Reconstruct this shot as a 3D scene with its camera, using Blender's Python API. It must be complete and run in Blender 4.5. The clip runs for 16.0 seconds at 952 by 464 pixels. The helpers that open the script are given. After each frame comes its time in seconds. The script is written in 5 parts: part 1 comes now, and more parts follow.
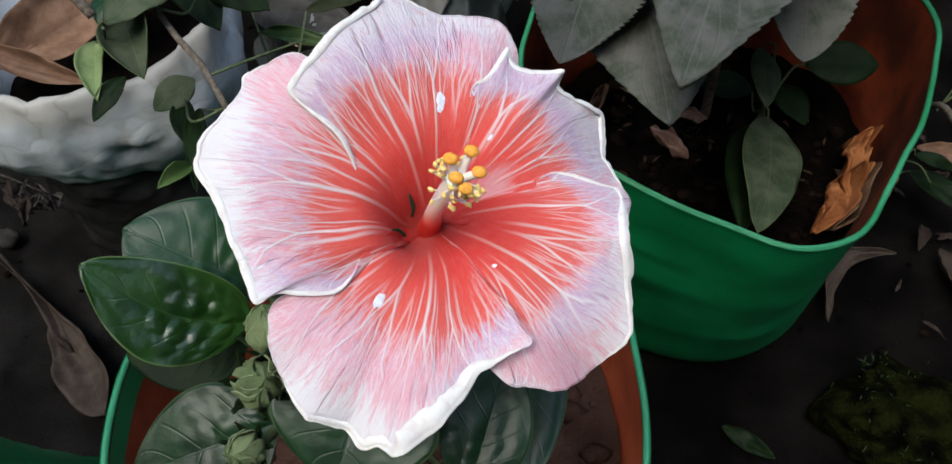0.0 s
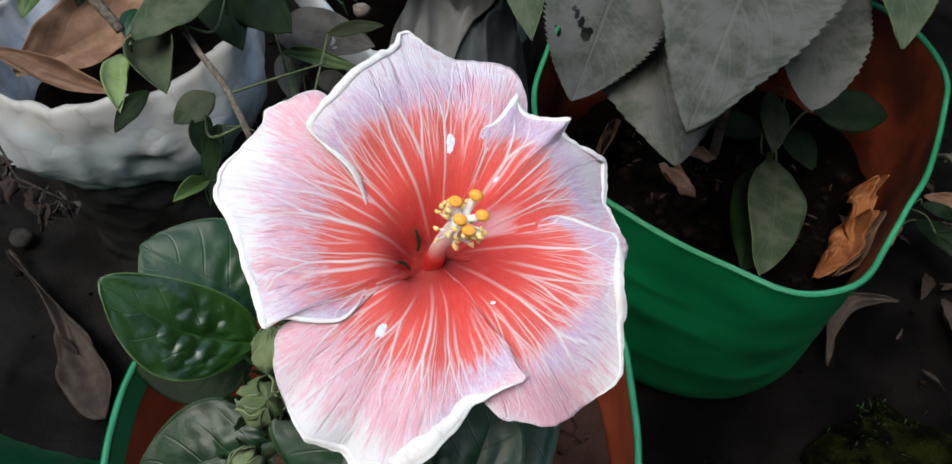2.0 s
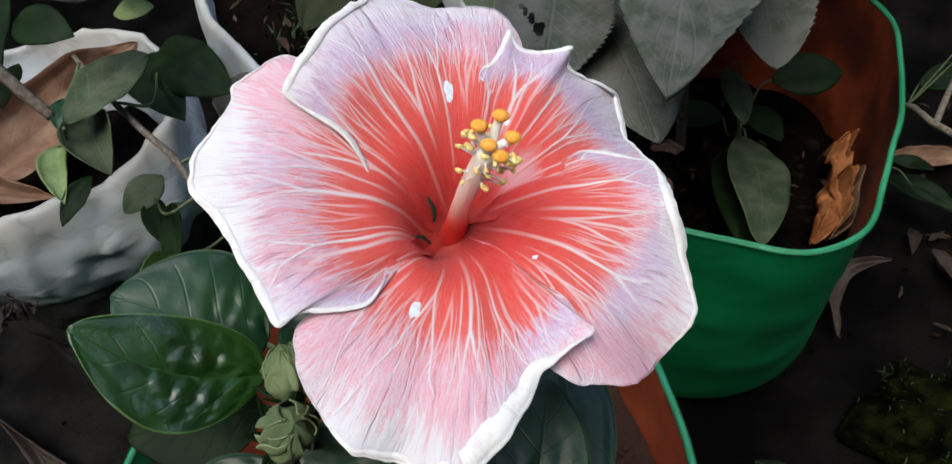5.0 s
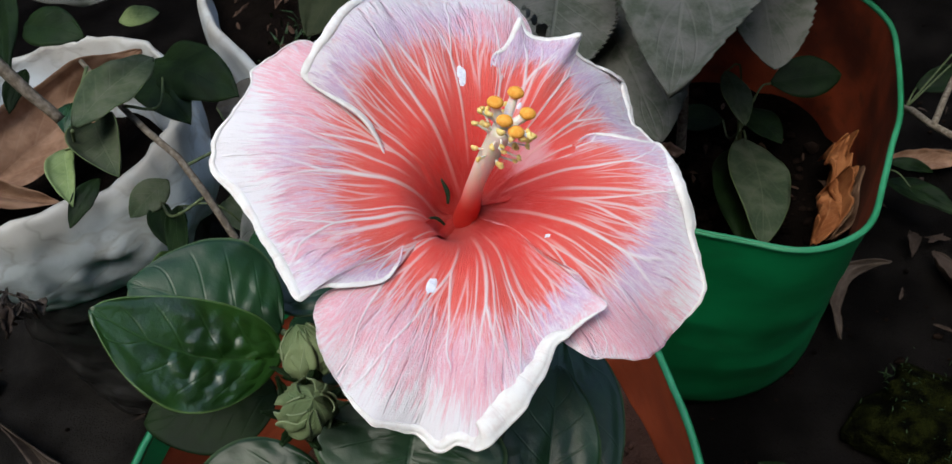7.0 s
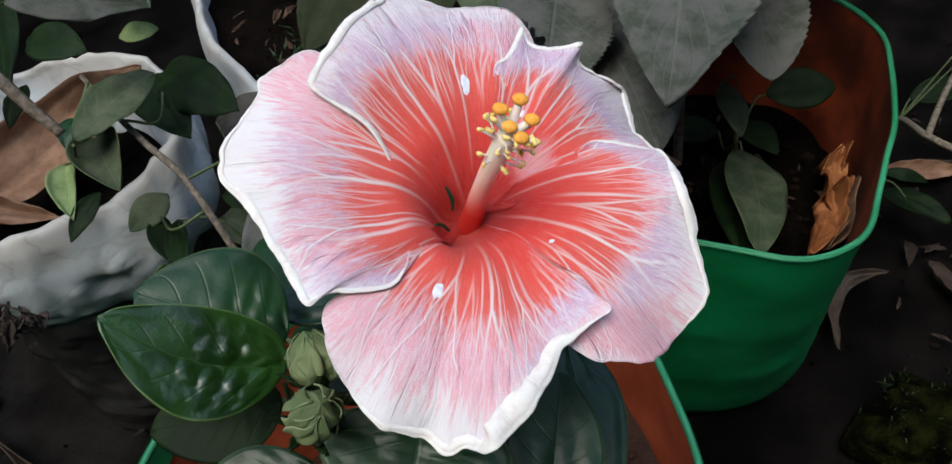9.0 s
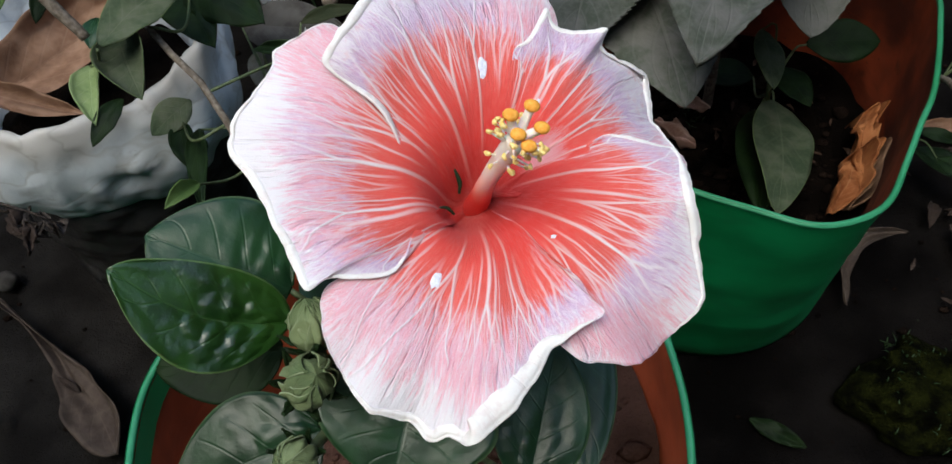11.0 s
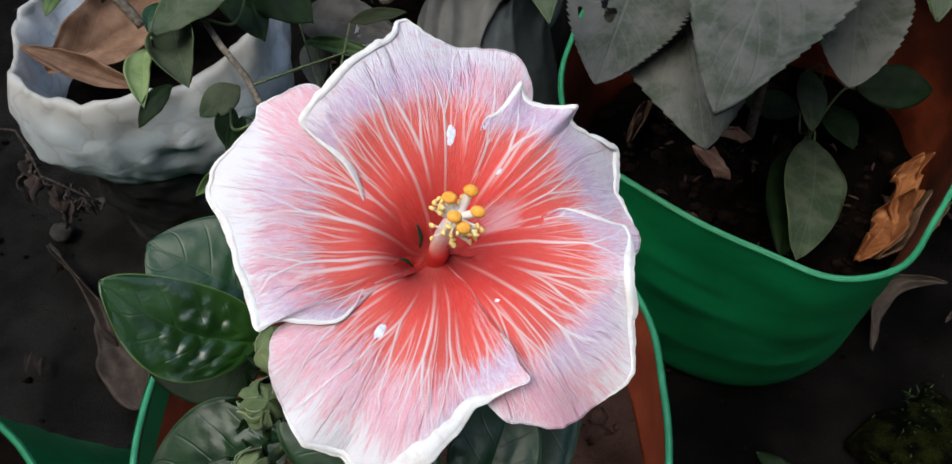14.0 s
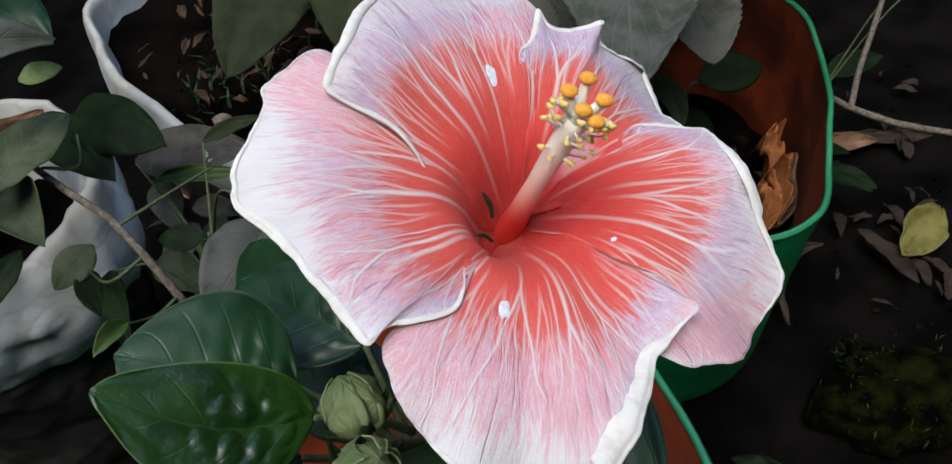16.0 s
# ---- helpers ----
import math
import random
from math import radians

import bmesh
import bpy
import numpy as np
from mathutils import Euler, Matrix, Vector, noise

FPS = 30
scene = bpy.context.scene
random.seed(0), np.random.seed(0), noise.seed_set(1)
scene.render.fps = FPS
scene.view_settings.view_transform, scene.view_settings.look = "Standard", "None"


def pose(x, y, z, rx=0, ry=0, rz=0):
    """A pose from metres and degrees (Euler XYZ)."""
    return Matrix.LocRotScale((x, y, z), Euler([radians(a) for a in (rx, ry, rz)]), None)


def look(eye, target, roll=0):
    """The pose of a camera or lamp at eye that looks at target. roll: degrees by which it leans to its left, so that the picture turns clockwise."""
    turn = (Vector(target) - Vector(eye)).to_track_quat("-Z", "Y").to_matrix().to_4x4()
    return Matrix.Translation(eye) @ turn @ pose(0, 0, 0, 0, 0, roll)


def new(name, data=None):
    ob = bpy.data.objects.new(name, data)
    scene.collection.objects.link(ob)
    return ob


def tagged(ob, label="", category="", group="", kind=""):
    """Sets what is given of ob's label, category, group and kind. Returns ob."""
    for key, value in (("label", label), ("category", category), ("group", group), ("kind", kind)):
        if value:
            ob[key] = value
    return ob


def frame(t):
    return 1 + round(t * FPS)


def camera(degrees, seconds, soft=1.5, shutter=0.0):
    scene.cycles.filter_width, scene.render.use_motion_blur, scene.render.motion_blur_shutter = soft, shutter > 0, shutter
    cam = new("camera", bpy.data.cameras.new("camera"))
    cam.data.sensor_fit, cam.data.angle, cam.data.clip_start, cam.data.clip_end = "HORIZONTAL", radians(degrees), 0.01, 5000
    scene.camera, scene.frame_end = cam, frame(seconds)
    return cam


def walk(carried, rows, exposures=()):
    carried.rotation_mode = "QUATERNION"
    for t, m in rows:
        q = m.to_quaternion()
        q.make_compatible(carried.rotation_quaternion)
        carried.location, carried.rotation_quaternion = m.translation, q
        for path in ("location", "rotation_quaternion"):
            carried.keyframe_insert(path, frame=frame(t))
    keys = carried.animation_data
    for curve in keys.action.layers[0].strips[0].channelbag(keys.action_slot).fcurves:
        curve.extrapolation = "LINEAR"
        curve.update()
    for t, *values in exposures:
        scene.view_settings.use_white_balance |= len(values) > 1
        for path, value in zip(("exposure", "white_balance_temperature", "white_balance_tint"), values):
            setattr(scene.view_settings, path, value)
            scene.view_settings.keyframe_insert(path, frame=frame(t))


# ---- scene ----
from mathutils.bvhtree import BVHTree

cam = camera(62.1, 16.0)
# seconds, eye, turn
PATH = [
    (0.0, 0.0000, 0.0000, 0.8800, 34.99, 0.00, 0.01),
    (0.5, 0.0031, 0.0053, 0.8892, 34.82, -1.57, 2.87),
    (1.0, 0.0025, 0.0020, 0.8943, 35.85, -1.49, 2.68),
    (1.5, 0.0023, -0.0009, 0.8934, 36.36, -1.75, 2.77),
    (2.0, 0.0017, -0.0022, 0.8923, 36.48, -1.34, 2.88),
    (2.5, 0.0035, -0.0033, 0.8967, 36.24, -0.41, 4.14),
    (3.0, 0.0147, -0.0006, 0.8986, 36.22, -0.48, 5.28),
    (3.5, 0.0145, 0.0013, 0.8951, 36.36, -0.90, 4.65),
    (3.8, 0.0036, 0.0036, 0.8739, 38.76, 0.56, -0.50),
    (4.0, -0.0069, -0.0016, 0.8573, 39.72, 1.75, -4.42),
    (4.2, -0.0120, -0.0025, 0.8491, 40.13, 3.01, -6.87),
    (6.3, -0.0207, -0.0124, 0.8431, 41.54, 3.89, -7.87),
    (6.5, -0.0215, -0.0131, 0.8434, 41.64, 3.79, -7.79),
    (7.0, -0.0236, -0.0143, 0.8425, 41.93, 3.85, -7.97),
    (7.5, -0.0247, -0.0176, 0.8420, 42.55, 3.99, -8.17),
    (8.0, -0.0235, -0.0169, 0.8435, 43.05, 3.70, -8.14),
    (8.5, -0.0243, -0.0173, 0.8437, 43.09, 3.78, -8.21),
    (9.0, -0.0265, -0.0176, 0.8430, 42.97, 3.92, -8.44),
    (9.2, -0.0263, -0.0174, 0.8418, 42.92, 3.95, -8.37),
    (11.3, -0.0144, 0.0002, 0.8698, 35.98, 1.76, -2.98),
    (11.5, -0.0112, 0.0006, 0.8779, 35.99, 2.01, -2.59),
    (12.0, -0.0100, 0.0019, 0.8797, 36.12, 1.77, -2.01),
    (12.5, -0.0048, 0.0045, 0.8874, 35.45, 2.50, -0.20),
    (13.0, 0.0164, 0.0094, 0.8880, 34.64, 3.45, 3.62),
    (13.5, 0.0182, 0.0077, 0.8850, 34.76, 2.39, 4.64),
    (14.0, 0.0132, 0.0071, 0.8862, 35.35, 1.62, 3.81),
    (14.2, 0.0087, 0.0080, 0.8832, 36.27, 1.61, 2.11),
    (14.5, -0.0027, 0.0077, 0.8686, 38.94, 1.97, -3.61),
    (14.7, -0.0108, 0.0079, 0.8588, 38.91, 2.48, -5.81),
    (15.0, -0.0282, 0.0072, 0.8422, 41.03, 2.49, -10.95),
    (15.2, -0.0382, 0.0087, 0.8338, 41.07, 3.06, -12.80),
    (15.5, -0.0534, 0.0107, 0.8274, 42.80, 3.42, -15.83),
    (16.0, -0.0588, 0.0075, 0.8241, 43.55, 3.75, -17.28),
]
walk(cam, [(t, pose(x, y, z, rx, ry, rz)) for t, x, y, z, rx, ry, rz in PATH], exposures=[(t, e, 6900.0, 3.0) for t, e in ((0.0, 1.80), (2.5, 1.90), (3.5, 1.90), (6.5, 1.74), (9.0, 1.76), (11.5, 1.84), (14.5, 1.82), (16.0, 1.66))])

# ---- light: bright overcast shade ----
world = bpy.data.worlds.new("sky")
scene.world = world
world.use_nodes = True
wn = world.node_tree.nodes
sky = wn.new("ShaderNodeTexSky")
sky.sky_type, sky.sun_disc = "NISHITA", False
sky.sun_elevation, sky.sun_rotation = radians(64), radians(217)
world.node_tree.links.new(sky.outputs[0], wn["Background"].inputs[0])
wn["Background"].inputs[1].default_value = 0.15
sun = new("sun", bpy.data.lights.new("sun", "SUN"))
sun.data.energy, sun.data.angle, sun.data.color = 0.75, radians(35), (1.0, 0.96, 0.9)
sun.matrix_world = look((0, 0, 5), (1.45, 1.9, 0))


# ---- node helpers ----
class Nodes:
    """A short way to write node materials."""

    def __init__(self, name):
        self.mat = bpy.data.materials.new(name)
        self.mat.use_nodes = True
        self.tree = self.mat.node_tree
        self.bsdf = self.tree.nodes["Principled BSDF"]

    def link(self, value, socket):
        if isinstance(value, bpy.types.NodeSocket):
            self.tree.links.new(value, socket)
        else:
            socket.default_value = value

    def add(self, kind, outlet=0, op="", **inlets):
        node = self.tree.nodes.new(kind)
        if op and kind == "ShaderNodeMapRange":
            node.interpolation_type = op
        elif op:
            node.operation = op
        for key, value in inlets.items():
            self.link(value, node.inputs[int(key[1:])] if key[0] == "i" and key[1:].isdigit() else node.inputs[key.replace("_", " ")])
        return node.outputs[outlet]

    def math(self, op, a, b=0.0, c=0.0):
        return self.add("ShaderNodeMath", op=op, i0=a, i1=b, i2=c)

    def smooth(self, value, low, high, to0=0.0, to1=1.0):
        return self.add("ShaderNodeMapRange", op="SMOOTHSTEP", i0=value, i1=low, i2=high, i3=to0, i4=to1)

    def noise(self, vector, scale, detail=4.0, rough=0.55, outlet=0):
        return self.add("ShaderNodeTexNoise", outlet, Vector=vector, Scale=scale, Detail=detail, Roughness=rough)

    def coords(self, which=3):
        return self.tree.nodes.new("ShaderNodeTexCoord").outputs[which]

    def stretch(self, vector, sx, sy, sz):
        return self.add("ShaderNodeVectorMath", op="MULTIPLY", i0=vector, i1=(sx, sy, sz))

    def split(self, vector):
        node = self.tree.nodes.new("ShaderNodeSeparateXYZ")
        self.tree.links.new(vector, node.inputs[0])
        return node.outputs

    def join(self, x, y, z=0.0):
        return self.add("ShaderNodeCombineXYZ", i0=x, i1=y, i2=z)

    def mix(self, factor, a, b, mode="MIX"):
        node = self.tree.nodes.new("ShaderNodeMix")
        node.data_type, node.blend_type = "RGBA", mode
        for value, socket in ((factor, node.inputs[0]), (a, node.inputs[6]), (b, node.inputs[7])):
            self.link((*value, 1) if isinstance(value, tuple) and len(value) == 3 else value, socket)
        return node.outputs[2]

    def ramp(self, value, stops):
        node = self.tree.nodes.new("ShaderNodeValToRGB")
        self.tree.links.new(value, node.inputs[0])
        ramp = node.color_ramp
        while len(ramp.elements) < len(stops):
            ramp.elements.new(1.0)
        for element, (at, colour) in zip(ramp.elements, stops):
            element.position, element.color = at, (*colour, 1)
        return node.outputs[0]

    def random(self):
        return self.tree.nodes.new("ShaderNodeObjectInfo").outputs["Random"]

    def finish(self, colour, rough=0.6, bump=None, strength=0.3, distance=0.001, **more):
        self.link((*colour, 1) if isinstance(colour, tuple) and len(colour) == 3 else colour, self.bsdf.inputs["Base Color"])
        self.link(rough, self.bsdf.inputs["Roughness"])
        for key, value in more.items():
            self.link(value, self.bsdf.inputs[key.replace("_", " ")])
        if bump is not None:
            self.link(self.add("ShaderNodeBump", Height=bump, Strength=strength, Distance=distance), self.bsdf.inputs["Normal"])
        return self.mat


# ---- materials ----
def petal_material():
    n = Nodes("petal")
    uv = n.split(n.coords(2))
    s, r = uv[0], uv[1]
    shift = n.math("MULTIPLY", n.random(), 7.0)
    times = lambda a, b: n.math("MULTIPLY", a, b)
    plus = lambda a, b: n.math("ADD", a, b)
    off = lambda a, k: n.math("MULTIPLY", n.math("SUBTRACT", a, 0.5), k)

    def dice(value, salt):
        """A random number for each whole value, another for each petal."""
        node = n.tree.nodes.new("ShaderNodeTexWhiteNoise")
        node.noise_dimensions = "2D"
        n.link(n.join(value, plus(shift, salt)), node.inputs["Vector"])
        return node.outputs["Value"]

    # wavering of the veins
    warp = n.noise(n.join(times(s, 7.0), times(r, 2.2), shift), 1.0, 2.0)
    sw = plus(s, times(off(warp, 0.075), r))
    streak = n.noise(n.join(times(sw, 150.0), times(r, 6.0), shift), 1.0, 4.0, 0.65)
    fine = n.noise(n.join(times(sw, 430.0), times(r, 22.0), shift), 1.0, 3.0, 0.65)
    patch = n.noise(n.join(times(s, 4.0), times(r, 3.0), shift), 1.0, 2.0)

    def veins(count, width, salt, start, reach, fork, bright):
        """Forking veins. width in shares of the petal's length; start, reach: where they set in and fade."""
        place = plus(times(sw, count), 0.13 * salt)
        number = n.math("FLOOR", place)
        one, two, three = dice(number, salt), dice(number, salt + 3.3), dice(number, salt + 6.1)
        away = n.math("SUBTRACT", n.math("FRACT", place), plus(0.5, off(one, 0.5)))
        split = times(n.math("MAXIMUM", n.math("SUBTRACT", r, plus(0.34, times(two, 0.34))), 0.0), fork)
        gap = n.math("ABSOLUTE", n.math("SUBTRACT", n.math("ABSOLUTE", away), split))
        gap = times(gap, times(plus(r, 0.06), 2.1 / count))
        thick = times(n.smooth(r, 0.25, 0.95, 1.0, 0.45), plus(0.55, times(three, 0.7)))
        line = n.smooth(gap, times(thick, width), times(thick, width * 0.15))
        first = n.smooth(plus(r, off(two, 0.20)), start, start + 0.14)
        last = n.smooth(plus(r, off(three, 0.24)), reach, reach - 0.30, 0.10, 1.0)
        return times(times(line, times(first, last)), plus(1.0 - bright, times(two, bright)))

    main = veins(8.0, 0.0120, 1.0, 0.14, 0.99, 1.1, 0.2)
    side = times(veins(19.0, 0.0095, 2.0, 0.30, 0.97, 1.6, 0.6), 0.85)
    hair = times(veins(52.0, 0.0060, 3.0, 0.44, 0.95, 2.0, 0.8), 0.6)
    # fine nerves that leave the veins at a slant, to both sides
    slant = lambda k, salt: n.noise(n.join(times(plus(sw, times(r, k)), 300.0), times(r, 16.0), plus(shift, salt)), 1.0, 2.0, 0.6)
    feather = n.math("MAXIMUM", slant(0.16, 3.0), slant(-0.16, 9.0))
    net = times(n.smooth(feather, 0.58, 0.72), n.smooth(r, 0.34, 0.60))
    vein = n.math("MAXIMUM", n.math("MAXIMUM", main, side), hair)
    # red eye with a feathered border
    edge = plus(plus(r, off(streak, 0.34)), plus(off(fine, 0.26), off(patch, 0.26)))
    flank = n.math("POWER", n.math("ABSOLUTE", n.math("SUBTRACT", times(s, 2.0), 0.9)), 4.0)
    red = n.smooth(plus(edge, times(flank, 0.20)), 0.715, 0.55)
    # the deepest reds are pigment, darkened further to paint the throat's shade
    eye = n.ramp(r, [(0.0, (0.40, 0.006, 0.006)), (0.12, (0.56, 0.013, 0.012)), (0.22, (0.82, 0.045, 0.038)), (0.36, (0.88, 0.082, 0.066)), (0.50, (0.88, 0.115, 0.092)), (0.70, (0.87, 0.18, 0.16))])
    eye = n.mix(n.smooth(fine, 0.42, 0.70, 0.0, 0.42), eye, (0.84, 0.25, 0.22))
    eye = n.mix(times(net, 0.30), eye, (0.86, 0.52, 0.50))
    # rose and lilac outer half, whiter to the margin
    warmth = n.tree.nodes.new("ShaderNodeAttribute")
    warmth.attribute_name = "rose"
    mood = n.smooth(plus(plus(patch, times(warmth.outputs["Fac"], -0.16)), plus(off(streak, 0.35), off(s, -0.18))), 0.40, 0.62)
    tint = n.mix(mood, (0.87, 0.43, 0.52), (0.66, 0.46, 0.67))
    pale = n.mix(n.smooth(fine, 0.40, 0.66, 0.0, 0.45), tint, (0.88, 0.74, 0.82))
    pale = n.mix(times(net, 0.42), pale, (0.90, 0.84, 0.90))
    outer = plus(plus(r, off(patch, 0.62)), plus(off(streak, 0.40), off(fine, 0.24)))
    pale = n.mix(n.smooth(outer, 0.74, 1.02, 0.0, 0.93), pale, (0.89, 0.84, 0.88))
    # grooves between the pleats of the outer half, their shade tinted in as well
    groove = n.noise(n.join(times(sw, 78.0), times(r, 4.5), plus(shift, 11.0)), 1.0, 3.0, 0.6)
    pleat = times(n.smooth(groove, 0.57, 0.72), n.smooth(r, 0.45, 0.62))
    pale = n.mix(times(pleat, 0.42), pale, (0.60, 0.28, 0.44))
    obj = n.coords(3)
    grain, fleck = n.noise(obj, 1900.0, 3.0, 0.65), n.noise(obj, 330.0, 4.0, 0.65)
    pale = n.mix(times(n.smooth(fleck, 0.52, 0.68, 0.0, 0.45), n.smooth(r, 0.66, 0.92)), pale, (0.80, 0.43, 0.47))
    wan = n.tree.nodes.new("ShaderNodeAttribute")
    wan.attribute_name = "pallor"
    pale = n.mix(n.smooth(plus(plus(wan.outputs["Fac"], off(fine, 0.9)), off(streak, 0.9)), 0.30, 0.75, 0.0, 0.92), pale, (0.90, 0.87, 0.90))
    pale = n.mix(n.smooth(grain, 0.5, 0.75, 0.0, 0.35), pale, (0.91, 0.88, 0.91))
    # paler patches in the red: pale flanks, and one petal's sheen painted in
    silk = n.tree.nodes.new("ShaderNodeAttribute")
    silk.attribute_name = "silk"
    eye = n.mix(n.smooth(plus(silk.outputs["Fac"], plus(off(fine, 1.1), off(streak, 0.9))), 0.35, 0.85, 0.0, 0.85), eye, (0.88, 0.46, 0.50))
    body = n.mix(red, pale, eye)
    body = n.mix(times(vein, n.smooth(r, 0.12, 0.36, 0.45, 0.95)), body, n.mix(n.smooth(r, 0.25, 0.55), (0.86, 0.42, 0.38), (0.92, 0.86, 0.89)))
    rim = n.smooth(plus(r, off(streak, 0.014)), 0.955, 0.985)
    body = n.mix(rim, body, n.mix(n.smooth(fleck, 0.42, 0.66), (0.92, 0.90, 0.88), (0.86, 0.80, 0.78)))
    height = plus(times(pleat, -1.3), times(vein, 0.5))
    height = plus(height, plus(times(streak, 0.9), plus(times(fine, 0.7), times(grain, 0.5))))
    height = times(height, n.math("SUBTRACT", 1.0, times(rim, 0.75)))
    n.finish(body, 0.55, height, 0.6, 0.0010, Sheen_Weight=0.10, Specular_IOR_Level=0.3)
    glow = n.tree.nodes.new("ShaderNodeBsdfTranslucent")
    n.link(body, glow.inputs[0])
    blend = n.tree.nodes.new("ShaderNodeMixShader")
    blend.inputs[0].default_value = 0.22
    n.link(n.bsdf.outputs[0], blend.inputs[1])
    n.link(glow.outputs[0], blend.inputs[2])
    n.link(blend.outputs[0], n.tree.nodes["Material Output"].inputs[0])
    return n.mat


def leaf_material(name, deep, light, rib, rough, dust=0.0, dust_colour=(0.2, 0.2, 0.18), veins=7.0, rib_strength=0.5, edge=None, pucker=0.0, gloss=0.45, relief=0.0012):
    n = Nodes(name)
    uv = n.split(n.coords(2))
    along, across = uv[0], n.math("ABSOLUTE", n.math("SUBTRACT", uv[1], 0.5))
    obj = n.coords(3)
    cell = n.math("FRACT", n.math("MULTIPLY", n.math("SUBTRACT", along, n.math("MULTIPLY", across, 0.55)), veins))
    lateral = n.smooth(n.math("ABSOLUTE", n.math("SUBTRACT", cell, 0.5)), 0.07 if pucker else 0.12, 0.0)
    lateral = n.math("MULTIPLY", lateral, n.smooth(across, 0.46, 0.30))
    mid = n.smooth(across, 0.022, 0.006)
    vein = n.math("MAXIMUM", n.math("MULTIPLY", lateral, 0.6), mid)
    big, small = n.noise(obj, 45.0, 3.0), n.noise(obj, 420.0, 3.0)
    colour = n.mix(n.smooth(big, 0.35, 0.65), deep, light)
    colour = n.mix(n.smooth(small, 0.45, 0.75, 0.0, 0.35), colour, light)
    colour = n.mix(n.math("MULTIPLY", vein, rib_strength), colour, rib)
    if edge:
        colour = n.mix(n.smooth(across, 0.475, 0.497), colour, edge)
    if dust:
        grain = n.noise(obj, 160.0, 5.0, 0.7)
        cover = n.smooth(n.math("ADD", n.math("MULTIPLY", grain, 0.5), n.math("MULTIPLY", big, 0.5)), 0.62 - 0.35 * dust, 0.78 - 0.2 * dust, 0.0, min(1.0, dust))
        colour = n.mix(cover, colour, dust_colour)
    hue = n.add("ShaderNodeHueSaturation", Hue=0.5, Saturation=1.0, Value=n.math("ADD", n.math("MULTIPLY", n.random(), 0.3), 0.85), Color=colour)
    height = n.math("SUBTRACT", n.math("ADD", n.math("MULTIPLY", big, 0.8), n.math("MULTIPLY", small, 0.25)), n.math("MULTIPLY", vein, 0.35))
    if pucker:
        # blistered between the veins, most towards the stalk
        spot = n.add("ShaderNodeTexVoronoi", Vector=n.join(n.math("MULTIPLY", n.math("SUBTRACT", along, n.math("MULTIPLY", across, 0.55)), veins), n.math("MULTIPLY", uv[1], 5.5)), Scale=1.0, Randomness=0.75)
        swell = n.math("MULTIPLY", n.smooth(spot, 0.75, 0.0), n.smooth(along, 0.85, 0.25, 0.12, 1.0))
        grain = n.noise(obj, 700.0, 3.0, 0.6)
        height = n.math("ADD", n.math("ADD", n.math("MULTIPLY", height, 0.35), n.math("MULTIPLY", grain, 0.14 if gloss > 0.4 else 0.04)), n.math("MULTIPLY", swell, pucker))
        return n.finish(hue, rough, height, 0.6, 0.0018, Specular_IOR_Level=gloss)
    return n.finish(hue, rough, height, 0.5, relief, Specular_IOR_Level=0.5 if rough < 0.4 else 0.3 if rough < 0.56 else 0.12)


def soil_material(name, dark, light, scale=1.0, pale_tones=None):
    n = Nodes(name)
    obj = n.coords(3)
    big, mid, small = n.noise(obj, 9.0 * scale, 4.0), n.noise(obj, 60.0 * scale, 5.0, 0.65), n.noise(obj, 340.0 * scale, 4.0, 0.7)
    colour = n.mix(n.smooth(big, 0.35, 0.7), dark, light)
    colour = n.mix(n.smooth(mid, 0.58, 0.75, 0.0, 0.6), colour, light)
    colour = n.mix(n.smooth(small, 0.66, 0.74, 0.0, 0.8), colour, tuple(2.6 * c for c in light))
    if pale_tones:
        # a stretch of paler ground round one spot, fading raggedly into the black soil
        away = n.add("ShaderNodeVectorMath", 1, op="DISTANCE", i0=obj, i1=(-0.72, 0.50, 0.0))
        where = n.math("ADD", away, n.math("MULTIPLY", n.math("SUBTRACT", n.noise(obj, 4.0, 4.0), 0.5), 0.5))
        pale_mix = n.mix(n.smooth(n.noise(obj, 14.0, 4.0), 0.35, 0.7), *pale_tones)
        colour = n.mix(n.smooth(where, 0.75, 0.35, 0.0, 0.9), colour, pale_mix)
    height = n.math("ADD", n.math("MULTIPLY", mid, 1.0), n.math("MULTIPLY", small, 0.5))
    return n.finish(colour, 0.95, height, 0.9, 0.006, Specular_IOR_Level=0.02)


def fabric_material(name, dark, light, rough, weave=5200.0, dirt=(0.05, 0.04, 0.03), dirt_amount=0.5, crumple=0.003):
    n = Nodes(name)
    obj = n.coords(3)
    x = n.split(obj)
    warp = n.math("SINE", n.math("MULTIPLY", n.math("ADD", x[0], x[1]), weave))
    weft = n.math("SINE", n.math("MULTIPLY", x[2], weave))
    cloth = n.math("MULTIPLY", warp, weft)
    big, crease, speck = n.noise(obj, 11.0, 3.0), n.noise(n.stretch(obj, 14.0, 14.0, 60.0), 1.0, 4.0), n.noise(obj, 230.0, 4.0, 0.7)
    colour = n.mix(n.smooth(big, 0.35, 0.68), dark, light)
    colour = n.mix(n.smooth(crease, 0.60, 0.75, 0.0, 0.5), colour, light)
    colour = n.mix(n.math("MULTIPLY", n.smooth(speck, 0.60, 0.72), dirt_amount), colour, dirt)
    colour = n.mix(n.smooth(n.noise(obj, 17.0, 5.0, 0.7), 0.55, 0.75, 0.0, dirt_amount), colour, dirt)
